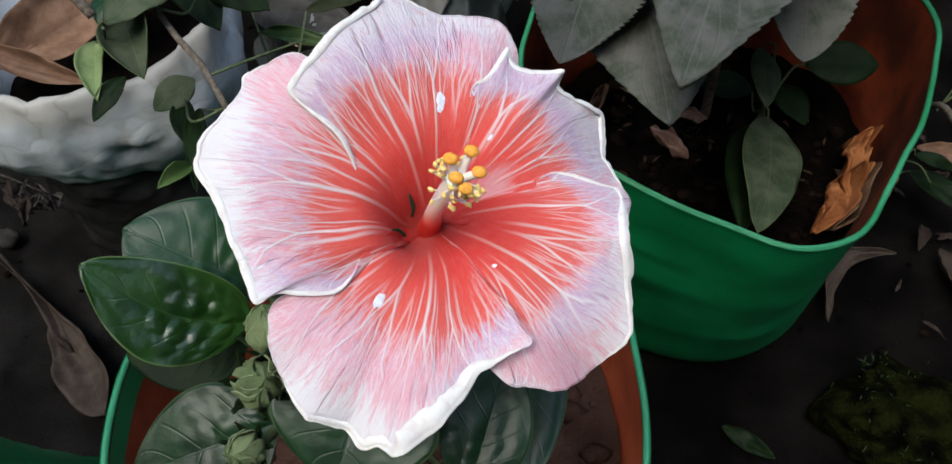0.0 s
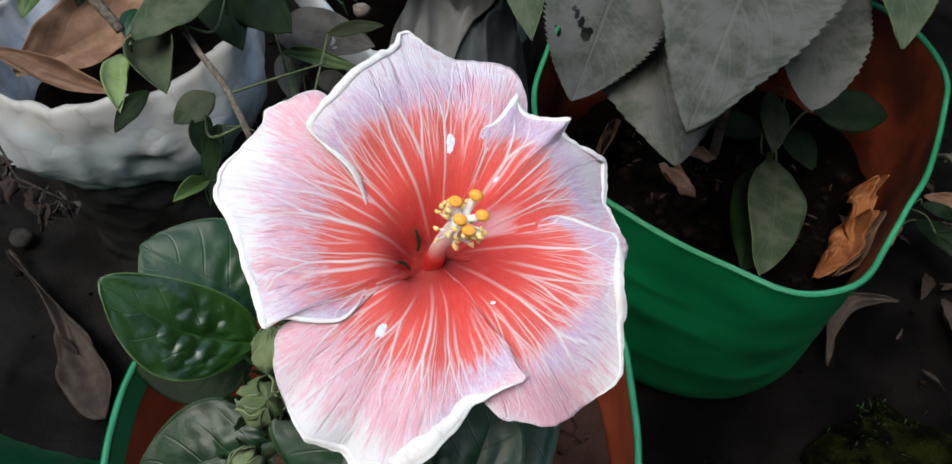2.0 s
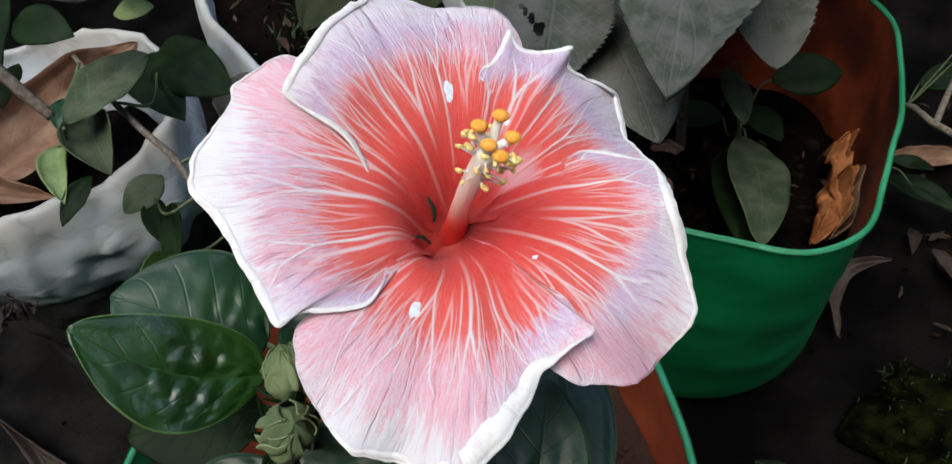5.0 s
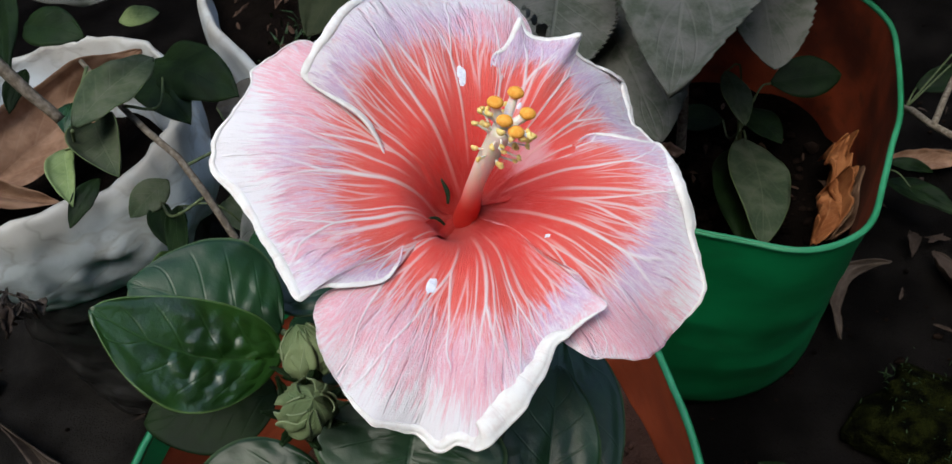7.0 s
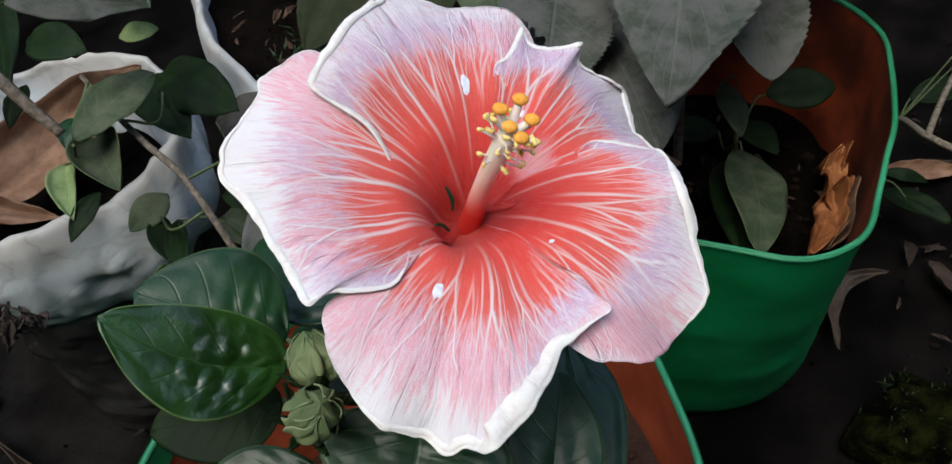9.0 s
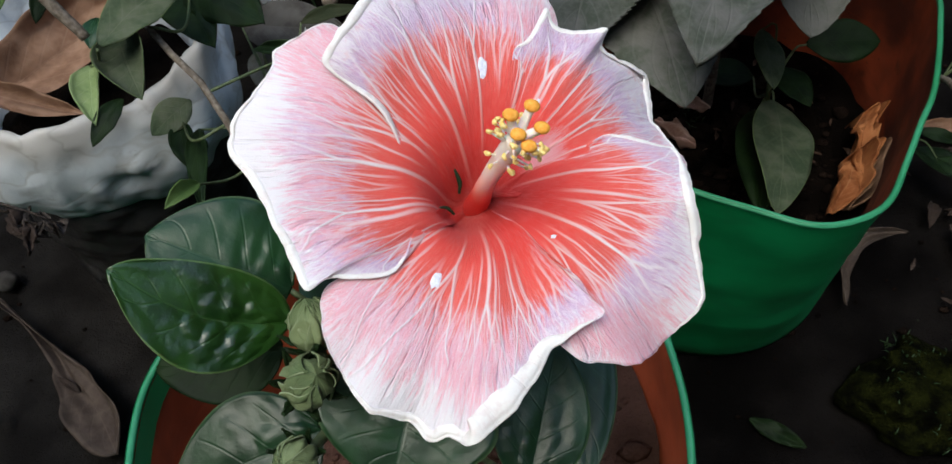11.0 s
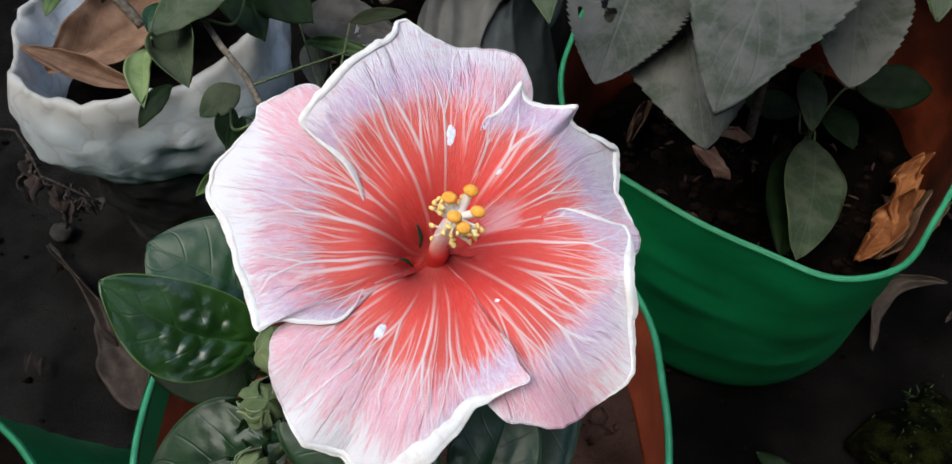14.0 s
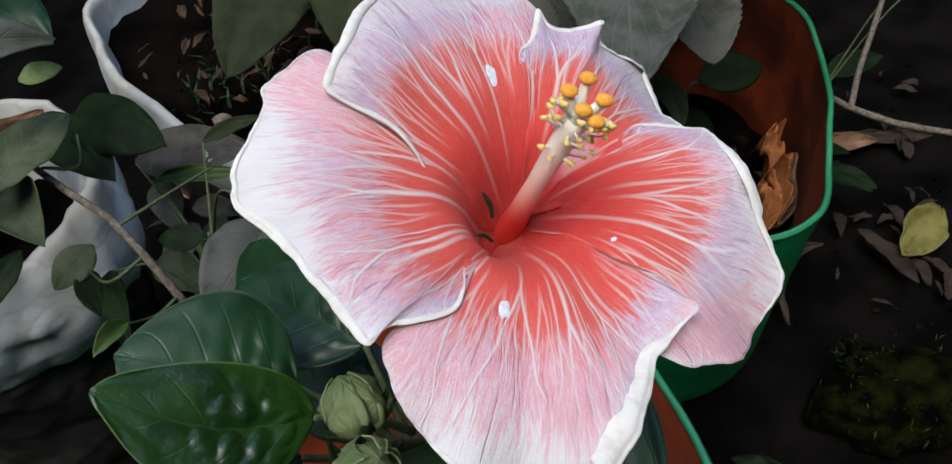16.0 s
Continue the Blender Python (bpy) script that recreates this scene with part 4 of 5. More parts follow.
petal(LOWER, [(0, 0.3), (0.19, 0.4), (0.24, 1.4), (0.265, 4.5), (0.31, 7.0), (0.36, 7.6), (0.41, 7.0), (0.45, 4.5), (0.49, 3.0), (0.53, 2.2), (0.58, 1.2), (0.63, 0.5), (1, 0.3)], [(0, 0), (0.38, 0.1), (0.47, 0.9), (0.58, 0.8), (0.64, 0.15), (1, 0.1)], 4, "pink petal with a broad white fold along one side", silk=(-0.06, 0.26, 0.60, 0.28, 1.0), rose=0.45)
LEFT = [(142, 4.1, -25), (-158, 8.9, -13), (-141, 20.7, -4.7), (-131, 29, -2.3), (-130, 36, -0.8), (-137, 44, 0), (-142, 50, 0.8), (-142, 56, 1.8), (-148, 56, 0.2), (-154, 56.5, 0.2), (-162, 57.6, 0.8), (-173, 60.5, -1), (178, 67.5, -2.5), (171, 67.8, 0.3), (164, 66.2, 1.2), (156, 65.5, 1.5), (151, 67.3, 1.2), (148.5, 66, 2.5), (142, 63, 6), (136, 59, 5), (135, 45, 2.5), (145, 17.9, -5.6)]
petal(LEFT, [(0, 0.3), (0.15, 0.4), (0.20, 1.0), (0.26, 1.6), (0.31, 1.6), (0.35, 2.4), (0.39, 3.8), (0.43, 2.2), (0.50, 2.8), (0.54, 1.6), (0.60, 0.9), (0.75, 0.6), (1, 0.3)], [(0, 0), (0.30, 0.25), (0.40, 0.5), (0.50, 1), (0.58, 1), (0.68, 0.5), (0.76, 0.1), (1, 0)], 5, "pink petal fading to white at its outer edge", silk=(0.04, 0.36, 0.66, 0.26, 0.9))

# staminal column with its five pads and the anthers
column_line = [bloom(6.5, 4.4, -42), bloom(6.0, 3.8, -26), bloom(4.6, 2.6, -13), bloom(2.2, 0.6, 0), bloom(1.0, -0.4, 12), bloom(1.2, 0.2, 24), bloom(1.6, 0.6, 32)]
column = under(part("staminal_column", tube("staminal_column", column_line, [0.0044, 0.0042, 0.0036, 0.0028, 0.0024, 0.0027, 0.0029], 16, 44), M_COLUMN, None, "long pale column, red at its foot"), calyx)
PADS = [(-2.4, 3.0, 38.6), (2.8, 6.0, 39.1), (-0.3, -1.7, 38.2), (5.7, 1.1, 38.0), (2.8, -3.6, 36.8)]
for k, (a, b, c) in enumerate(PADS):
    bm = bmesh.new()
    bmesh.ops.create_uvsphere(bm, u_segments=16, v_segments=10, radius=1.0)
    for v in bm.verts:
        d = 1 + 0.06 * noise.noise(v.co * 2 + Vector((k, 0, 0)))
        p = bloom(a + 2.1 * v.co.x * d, b + 1.7 * v.co.y * d, c + 1.15 * v.co.z * d)
        v.co = Vector(p)
    for f in bm.faces:
        f.smooth = True
    under(part("stigma_pad", bm, M_PAD, None, "round orange velvety stigma pad"), calyx)
    under(part("style", tube("style", [bloom(1.5, 0.5, 30), bloom(0.5 * a + 0.9, 0.5 * b + 0.4, 34), bloom(a, b, c - 1)], [0.0014, 0.0012, 0.0011], 10, 8), M_FILAMENT), calyx)
shoot = random.Random(4)
for k in range(34):
    turn = math.radians(shoot.uniform(140, 345)) if k % 5 else math.radians(shoot.uniform(0, 360))
    c = 34 - 14 * shoot.random() ** 1.6
    reach = shoot.uniform(4.5, 7.5)
    start, end = (1.2 + 1.5 * math.cos(turn), 1.5 * math.sin(turn), c), (1.2 + reach * math.cos(turn), reach * math.sin(turn), c + shoot.uniform(0.5, 4))
    under(part("filament", tube("filament", [bloom(*start), bloom(*[(p + q) / 2 for p, q in zip(start, end)]), bloom(*end)], [0.00034, 0.00026], 6, 7), M_FILAMENT), calyx)
    bm = lump("anther", (0, 0, 0), (1.0, 0.62, 0.62), k, 0.22, 2)
    spin = math.radians(shoot.uniform(0, 180))
    size = shoot.uniform(0.00085, 0.00125)
    for v in bm.verts:
        x, y, z = v.co.x, v.co.y - 0.35 * v.co.x**2, v.co.z
        v.co = Vector(bloom(end[0] + 1000 * size * (x * math.cos(spin) - y * math.sin(spin)), end[1] + 1000 * size * (x * math.sin(spin) + y * math.cos(spin)), end[2] + 1000 * size * z))
    under(part("anther", bm, M_POLLEN, None, "tiny yellow anther"), calyx)


# green of the calyx between the petals' feet
for line, size in (([(-4.0, 10.0, -11.8), (-1.8, 6.6, -13.6), (-1.5, 3.6, -15.2)], 0.75), ([(-7.6, -2.0, -14.0), (-5.2, -1.6, -14.6), (-2.6, -2.8, -16.0)], 0.6)):
    under(part("sepal_tip", tube("sepal_tip", [bloom(*p) for p in line], [0.0003, size / 1000, 0.0004], 8, 14), M_DARKLEAF, None, "green calyx showing between petals"), calyx)

# pale scars lying on the petals
skins = [BVHTree.FromPolygons([v.co for v in ob.data.vertices], [q.vertices for q in ob.data.polygons]) for ob in bpy.data.objects if ob.name.startswith("petal")]


def on_petal(a, b, lift):
    """The point of the topmost petal over (a, b), raised a little."""
    start = Vector(bloom(a, b, 60))
    hits = [tree.ray_cast(start, Vector(-FN)) for tree in skins]
    near = min((h[3] for h in hits if h[0] is not None), default=0.06)
    return start - Vector(FN) * (near - lift / 1000)


for a, b, long, wide, turn, seed in ((-0.3, 36.0, 3.6, 1.3, 97, 1), (-10.3, -27.4, 2.9, 1.2, 66, 2), (17.0, 28.0, 1.2, 0.5, 60, 4), (23.0, -12.0, 0.8, 0.5, 20, 5)):
    rows, uvs = [], []
    for r in np.linspace(0, 1, 6):
        line = []
        for q in np.linspace(0, 2 * np.pi, 22, endpoint=False):
            d = r * (1 + 0.45 * noise.noise(Vector((1.4 * math.cos(q), 1.4 * math.sin(q), seed * 3))))
            x, y = d * long * math.cos(q), d * wide * math.sin(q)
            ca, sa = math.cos(math.radians(turn)), math.sin(math.radians(turn))
            line.append(on_petal(a + x * ca - y * sa, b + x * sa + y * ca, 0.16 * (1 - r**3) + 0.02))
        rows.append(line)
        uvs.append([(k / 22, r) for k in range(22)])
    under(part("scar", sheet("scar", rows, uvs, True), M_SCAR, None, "small bleached scar on a petal"), calyx)


def on_plant(mesh, material, owner, name="leaf", label=""):
    return under(part(name, mesh, material, None, label), owner)


def petiole(points, radii, owner, material=M_STEM, name="petiole"):
    return under(part(name, tube(name, points, radii, 8, 20), material), owner)


# main stem and the flower's stalk
petiole([(-0.05, 0.20, 0.22), (-0.055, 0.18, 0.36), (-0.056, 0.155, 0.50), (-0.050, 0.140, 0.585), (-0.045, 0.135, 0.62)], [0.005, 0.0045, 0.004, 0.0032, 0.0022], plant, name="stem")
petiole([(-0.050, 0.140, 0.585), (-0.040, 0.15, 0.605), bloom(8, 6, -72)], [0.0022, 0.0022, 0.0026], plant, name="flower_stalk")
HIBISCUS = [
    # base, tip, width, face, quilt, material
    ((-0.0805, 0.134, 0.632), (-0.1265, 0.1365, 0.6665), 0.0365, (0.3, -0.42, 0.86), 0.058, M_GLOSSY, "glossy puckered green leaf"),
    ((-0.086, 0.160, 0.612), (-0.133, 0.172, 0.636), 0.056, (0.25, -0.35, 0.88), 0.03, M_DARKLEAF, "dark bluish green leaf"),
    ((-0.090, 0.142, 0.600), (-0.136, 0.138, 0.600), 0.036, (0.1, -0.4, 0.9), 0.02, M_GREENLEAF, "dark green leaf under the glossy one"),
    ((-0.076, 0.113, 0.592), (-0.129, 0.096, 0.582), 0.050, (-0.1, -0.4, 0.9), 0.03, M_DARKLEAF, "broad dusty dark leaf"),
    ((-0.039, 0.123, 0.615), (-0.050, 0.088, 0.600), 0.066, (0.1, -0.4, 0.9), 0.02, M_DARKLEAF, "broad dark leaf under the flower"),
]
HIBISCUS += [
    ((-0.003, 0.098, 0.560), (0.013, 0.147, 0.580), 0.040, (0.1, -0.4, 0.9), 0.02, M_DARKLEAF, "very dark leaf in the flower's shade"),
    ((0.024, 0.186, 0.545), (0.024, 0.110, 0.530), 0.038, (0.1, -0.4, 0.9), 0.01, M_DARKLEAF, "low dark leaf above the soil"),
    ((-0.056, 0.181, 0.555), (-0.098, 0.211, 0.550), 0.046, (0.1, -0.4, 0.9), 0.02, M_DARKLEAF, "dark leaf low behind the buds"),
    ((-0.062, 0.178, 0.600), (-0.102, 0.222, 0.600), 0.044, (0.1, -0.4, 0.9), 0.02, M_DARKLEAF, "dark leaf behind the flower"),
    ((-0.073, 0.208, 0.560), (-0.106, 0.325, 0.520), 0.052, (0.1, -0.4, 0.9), 0.05, M_DARKLEAF, "dark wavy leaf reaching back under the flower"),
]
for k, (base, tip, width, face, quilt, material, label) in enumerate(HIBISCUS):
    mesh = blade("leaf", base, tip, width, face, 0.02 if k == 0 else 0.08, 0.03, 0.02, 0.0, quilt=quilt if k == 0 else 0.5 * quilt + 0.014, belly=0.45, round_tip=0.5, full=0.64, sway=0.10 if k == 0 else 0.0, seed=k + 2, rows=96 if k == 0 else 50, cols=49 if k == 0 else 25)
    leaf = on_plant(mesh, material, plant, "leaf", label)
    midrib(mesh, 96 if k == 0 else 50, 49 if k == 0 else 25, 0.00035, material, leaf)
    z = base[2] - 0.05
    petiole([(-0.054, 0.15, max(0.30, z)), ((base[0] - 0.054) / 2, (base[1] + 0.15) / 2, base[2] - 0.02), base], [0.0016, 0.0014, 0.0012], plant)


def bud(place, aim, size, seed, label):
    """A closed bud: a pleated pointed body in five folded sepals, with narrow bracts below."""
    place, aim = np.array(place), np.array(aim, float)
    aim /= np.linalg.norm(aim)
    side = np.cross(aim, (0.2, 0.9, 0.3))
    side /= np.linalg.norm(side)
    other = np.cross(aim, side)

    def ray(a):
        return side * math.cos(a) + other * math.sin(a)

    rows, uvs = [], []
    for t in np.linspace(0, 1, 26):
        r = size * 0.5 * np.interp(t, [0, 0.08, 0.3, 0.6, 0.82, 1], [0.25, 0.72, 1.0, 0.92, 0.58, 0.0])
        line = []
        for a in np.linspace(0, 2 * np.pi, 60, endpoint=False):
            pleat = abs(math.sin(2.5 * (a + 0.9 * t) + seed)) ** 0.6
            crease = 1 + 0.34 * (0.75 - pleat) * min(1, 0.4 + 1.2 * t) + 0.22 * noise.noise(Vector((2 * math.cos(a), 2 * math.sin(a), t * 2 + seed)))
            line.append(place + aim * (size * 1.25 * (t - 0.5)) + ray(a) * r * crease)
        rows.append(line)
        uvs.append([(t, abs((a / 6.2832 * 5) % 2 - 1)) for a in np.linspace(0, 2 * np.pi, 60, endpoint=False)])
    body = under(part("bud", sheet("bud", rows, uvs, True), M_BUD, None, label), plant)
    for k in range(5):
        # a sepal wraps the body, its edges turned out
        grid, marks = [], []
        for t in np.linspace(0, 1, 18):
            r = size * 0.5 * np.interp(t, [0, 0.1, 0.4, 0.75, 1], [0.4, 0.92, 1.14, 0.94, 0.40])
            half = 0.72 * math.sin(math.pi * (0.12 + 0.86 * t)) ** 0.8
            line = []
            for v in np.linspace(-1, 1, 11):
                a = k * 1.2566 + seed + 0.5 * math.sin(2.3 * k + seed) + half * v + 0.8 * t + 0.15 * noise.noise(Vector((3 * t, k, seed)))
                flare = 1 + 0.07 * abs(v) ** 3 + 0.04 * math.sin(9 * t + 4 * v + k) - 0.10 * (1 - abs(v)) ** 4 + 0.16 * noise.noise(Vector((2.5 * t, 2 * v, k + seed)))
                line.append(place + aim * (size * (1.18 * t - 0.62)) + ray(a) * r * flare)
            grid.append(line)
            marks.append([(t, 0.5 + 0.5 * v) for v in np.linspace(-1, 1, 11)])
        under(part("sepal", sheet("sepal", grid, marks, False, 0.0004), M_BUD), body)
    for k in range(7):
        a = k * 0.8976 + 0.5 * seed
        base = place - aim * size * 0.62 + ray(a) * size * 0.25
        tip = place - aim * size * 0.10 + ray(a) * size * 0.86
        under(part("bract", blade("bract", base, tip, size * 0.24, aim, -0.12, 0.1, 0.06, seed=k + seed, rows=12, cols=7), M_GREENLEAF), body)
    petiole([(-0.052, 0.14, 0.59), tuple(place - aim * size), tuple(place - aim * size * 0.5)], [0.0018, 0.0018, 0.0022], plant)


bud((-0.0683, 0.1242, 0.6480), (-0.15, 0.45, 0.8), 0.0142, 1, "plump pale green bud with pleated sepals")
bud((-0.0679, 0.1042, 0.6490), (0.35, -0.25, 0.8), 0.0144, 4, "green bud in folded sepals")
bud((-0.078, 0.092, 0.620), (-0.2, -0.5, 0.85), 0.012, 7, "small pale green bud")


# ---- dusty plant in the wide bag ----
dusty = thing("dusty_plant", (0.26, 0.62, 0.22), "leafy plant with large grey-green dust-covered toothed leaves", "plant")
petiole([(0.26, 0.62, 0.20), (0.25, 0.64, 0.36), (0.22, 0.68, 0.50), (0.215, 0.71, 0.60), (0.22, 0.72, 0.66)], [0.006, 0.005, 0.004, 0.003, 0.002], dusty, M_TWIG, "stem")
DUSTY = [
    ((0.097, 0.528, 0.530), (0.058, 0.408, 0.500), 0.095, M_DUSTY, 0.16, "dusty toothed leaf with insect holes", ((0.62, 0.40, 0.045, 0.055), (0.585, 0.43, 0.022, 0.03), (0.56, 0.335, 0.04, 0.03), (0.52, 0.28, 0.035, 0.022), (0.49, 0.245, 0.022, 0.02), (0.66, 0.13, 0.035, 0.035))),
    ((0.118, 0.648, 0.478), (0.134, 0.377, 0.473), 0.162, M_DUSTY, 0.12, "broad dusty toothed leaf", ()),
    ((0.234, 0.650, 0.545), (0.124, 0.348, 0.537), 0.158, M_DUSTY, 0.10, "largest grey dusty leaf, drooping", ()),
    ((0.296, 0.690, 0.470), (0.257, 0.466, 0.448), 0.096, M_DUSTY, 0.12, "dusty leaf with a blunt toothed end", ()),
    ((0.172, 0.315, 0.700), (0.161, 0.248, 0.690), 0.033, M_MIDLEAF, 0.14, "small toothed leaf, dusty green", ()),
]
DUSTY += [
    ((0.013, 0.430, 0.600), (0.022, 0.350, 0.600), 0.028, M_MIDLEAF, 0.16, "narrow pale green leaf tip", ()),
    # from here unseen leaves, added to throw shade into the wide bag
    ((0.230, 0.700, 0.610), (0.080, 0.830, 0.600), 0.150, M_DUSTY, 0.10, "unseen dusty leaf, added to shade the wide bag", ()),
    ((0.235, 0.690, 0.580), (0.372, 0.575, 0.560), 0.170, M_DUSTY, 0.10, "unseen dusty leaf, added to shade the wide bag", ()),
    ((0.250, 0.715, 0.580), (0.490, 0.630, 0.550), 0.200, M_DUSTY, 0.10, "unseen dusty leaf, added to shade the wide bag", ()),
    ((0.245, 0.740, 0.600), (0.460, 0.800, 0.570), 0.190, M_DUSTY, 0.10, "unseen dusty leaf, added to shade the wide bag", ()),
    ((0.225, 0.720, 0.640), (0.470, 0.690, 0.660), 0.210, M_DUSTY, 0.10, "unseen dusty leaf, added to shade the wide bag", ()),
    ((0.215, 0.700, 0.640), (0.050, 0.690, 0.650), 0.170, M_DUSTY, 0.10, "unseen dusty leaf, added to shade the wide bag", ()),
    ((0.220, 0.720, 0.660), (0.180, 0.560, 0.650), 0.130, M_DUSTY, 0.10, "unseen dusty leaf, added to shade the wide bag", ()),
    ((0.230, 0.715, 0.660), (0.340, 0.445, 0.690), 0.185, M_DUSTY, 0.10, "unseen dusty leaf, added to shade the wide bag", ()),
    ((0.240, 0.710, 0.650), (0.470, 0.520, 0.690), 0.185, M_DUSTY, 0.10, "unseen dusty leaf, added to shade the wide bag", ()),
]
for k, (base, tip, width, material, teeth, label, holes) in enumerate(DUSTY):
    mesh = blade("leaf", base, tip, width, (0, -0.5, 0.86), 0.12, 0.05, 0.03, 0.50 * teeth, 30, {2: 0.40, 3: 0.60}.get(k, 0.46 if width > 0.06 else 0.42), 0.35, seed=k + 20, full=0.58 if k == 3 else 0.76, rows=230 if width > 0.06 else 100, cols=81 if holes else 25, holes=holes)
    leaf = on_plant(mesh, material, dusty, "leaf", label)
    if not holes:
        midrib(mesh, 230 if width > 0.06 else 100, 25, 0.0007 if width > 0.06 else 0.0004, material, leaf)
    petiole([(0.217, 0.69, max(0.50, base[2] - 0.03)), ((base[0] + 0.217) / 2, (base[1] + 0.69) / 2, base[2] + 0.015), base], [0.0025, 0.002, 0.0018], dusty)
seedling = thing("seedling", (0.30, 0.56, 0.22), "young plant with plain dusty oval leaves", "plant")
petiole([(0.305, 0.575, 0.20), (0.300, 0.570, 0.26), (0.290, 0.58, 0.34)], [0.003, 0.0025, 0.002], seedling, M_STEM, "stem")
YOUNG = [
    ((0.297, 0.555, 0.288), (0.239, 0.384, 0.330), 0.062, M_MIDLEAF, "large oval dusty green leaf"),
    ((0.287, 0.562, 0.268), (0.238, 0.408, 0.300), 0.060, M_GREENLEAF, "dark oval leaf under the larger one"),
    ((0.273, 0.580, 0.360), (0.267, 0.510, 0.350), 0.030, M_MIDLEAF, "small pointed grey-green leaf"),
    ((0.312, 0.642, 0.240), (0.252, 0.659, 0.240), 0.036, M_GREENLEAF, "small bright green leaf"),
    ((0.337, 0.643, 0.250), (0.353, 0.581, 0.250), 0.038, M_GREENLEAF, "small dull green leaf"),
    ((0.334, 0.600, 0.320), (0.408, 0.598, 0.320), 0.050, M_GREENLEAF, "dark green oval leaf against the lining"),
]
for k, (base, tip, width, material, label) in enumerate(YOUNG):
    on_plant(blade("leaf", base, tip, width, (0, -0.5, 0.86), 0.12, 0.06, 0.03, 0.0, belly=0.5, round_tip=0.4, seed=k + 40), material, seedling, "leaf", label)
    petiole([(0.298, 0.575, 0.28), ((base[0] + 0.298) / 2, (base[1] + 0.575) / 2, base[2] + 0.004), base], [0.0014, 0.0012, 0.001], seedling)

# ---- leafy branch beside the white sack ----
shrub = thing("leafy_shrub", (-0.18, 0.42, 0.0), "thin-stemmed shrub with small dull green leaves", "shrub")
petiole([(-0.15, 0.40, 0.0), (-0.165, 0.40, 0.22), (-0.174, 0.408, 0.360), (-0.189, 0.425, 0.420), (-0.210, 0.451, 0.460), (-0.239, 0.480, 0.474), (-0.285, 0.545, 0.490)], [0.0042, 0.004, 0.0036, 0.0034, 0.003, 0.0026, 0.002], shrub, M_TWIG, "stem")
petiole([(-0.272, 0.447, 0.508), (-0.277, 0.450, 0.516), (-0.286, 0.454, 0.530), (-0.310, 0.468, 0.570)], [0.0036, 0.0042, 0.0045, 0.0045], shrub, M_TWIG, "branch")
SHRUB = [
    ((-0.266, 0.448, 0.500), (-0.227, 0.536, 0.490), 0.040, M_MIDLEAF, 0.0, "oval grey-green leaf"),
    ((-0.261, 0.605, 0.440), (-0.212, 0.511, 0.440), 0.052, M_GREENLEAF, 0.0, "dark green leaf"),
    ((-0.247, 0.600, 0.445), (-0.170, 0.519, 0.455), 0.055, M_GREENLEAF, 0.0, "folded green leaf"),
    ((-0.270, 0.484, 0.474), (-0.247, 0.430, 0.464), 0.056, M_MIDLEAF, 1.35, "curled leaf with pale edges"),
    ((-0.296, 0.475, 0.460), (-0.279, 0.413, 0.458), 0.032, M_PALELEAF, 1.3, "small pale curled leaf"),
    ((-0.264, 0.436, 0.460), (-0.283, 0.402, 0.448), 0.018, M_GREENLEAF, 0.5, "hanging shrivelled green leaf"),
]
SHRUB += [
    ((-0.257, 0.527, 0.370), (-0.289, 0.497, 0.360), 0.032, M_MIDLEAF, 0.0, "small round dusty leaf"),
    ((-0.267, 0.512, 0.360), (-0.257, 0.466, 0.350), 0.024, M_GREENLEAF, 0.4, "small round green leaf"),
    ((-0.200, 0.358, 0.450), (-0.215, 0.330, 0.460), 0.018, M_FRESHLEAF, 1.2, "small drooping nibbled leaf"),
    ((-0.244, 0.415, 0.600), (-0.206, 0.394, 0.600), 0.028, M_GREENLEAF, 0.0, "dark leaf high on the shrub"),
    ((-0.290, 0.504, 0.580), (-0.203, 0.512, 0.560), 0.036, M_DUSTY, 0.0, "broad pale dusty leaf"),
    ((-0.290, 0.665, 0.450), (-0.255, 0.672, 0.450), 0.022, M_PALELEAF, 0.0, "yellow-green young leaf"),
    ((-0.364, 0.664, 0.520), (-0.328, 0.514, 0.500), 0.037, M_GREENLEAF, 0.0, "large green leaf of the shrub"),
    ((-0.305, 0.704, 0.520), (-0.237, 0.620, 0.500), 0.058, M_DARKLEAF, 0.0, "large pale-veined green leaf"),
    ((-0.350, 0.530, 0.505), (-0.366, 0.478, 0.490), 0.030, M_FRESHLEAF, 0.9, "crinkled fresh green leaf"),
    ((-0.358, 0.515, 0.505), (-0.388, 0.492, 0.495), 0.024, M_FRESHLEAF, 0.7, "crinkled fresh green leaf"),
    ((-0.345, 0.575, 0.470), (-0.352, 0.531, 0.460), 0.020, M_GREENLEAF, 0.3, "small narrow dark leaf"),
    ((-0.300, 0.526, 0.465), (-0.302, 0.498, 0.458), 0.018, M_DARKLEAF, 0.0, "small rounded blue-green leaf"),
]
for k, (base, tip, width, material, curl, label) in enumerate(SHRUB):
    on_plant(blade("leaf", base, tip, width, (0.1, -0.5, 0.86), 0.15, 0.06, 0.05, 0.0, belly=0.48, round_tip=0.5, curl=curl, seed=k + 60), material, shrub, "leaf", label)


# ---- dry leaves and litter ----
def dry_leaf(name, base, tip, width, material, label, face=(0, -0.4, 0.9), bend=-0.1, fold=0.1, wave=0.08, curl=0.6, sway=0.0, seed=1, crumple=0.0, belly=0.5, full=0.72):
    mesh = blade(name, base, tip, width, face, bend, fold, wave, 0.0, belly=belly, round_tip=0.2 if belly < 0.6 else 0.9, curl=curl, sway=sway, seed=seed, rows=60, cols=27, crumple=crumple, full=full)
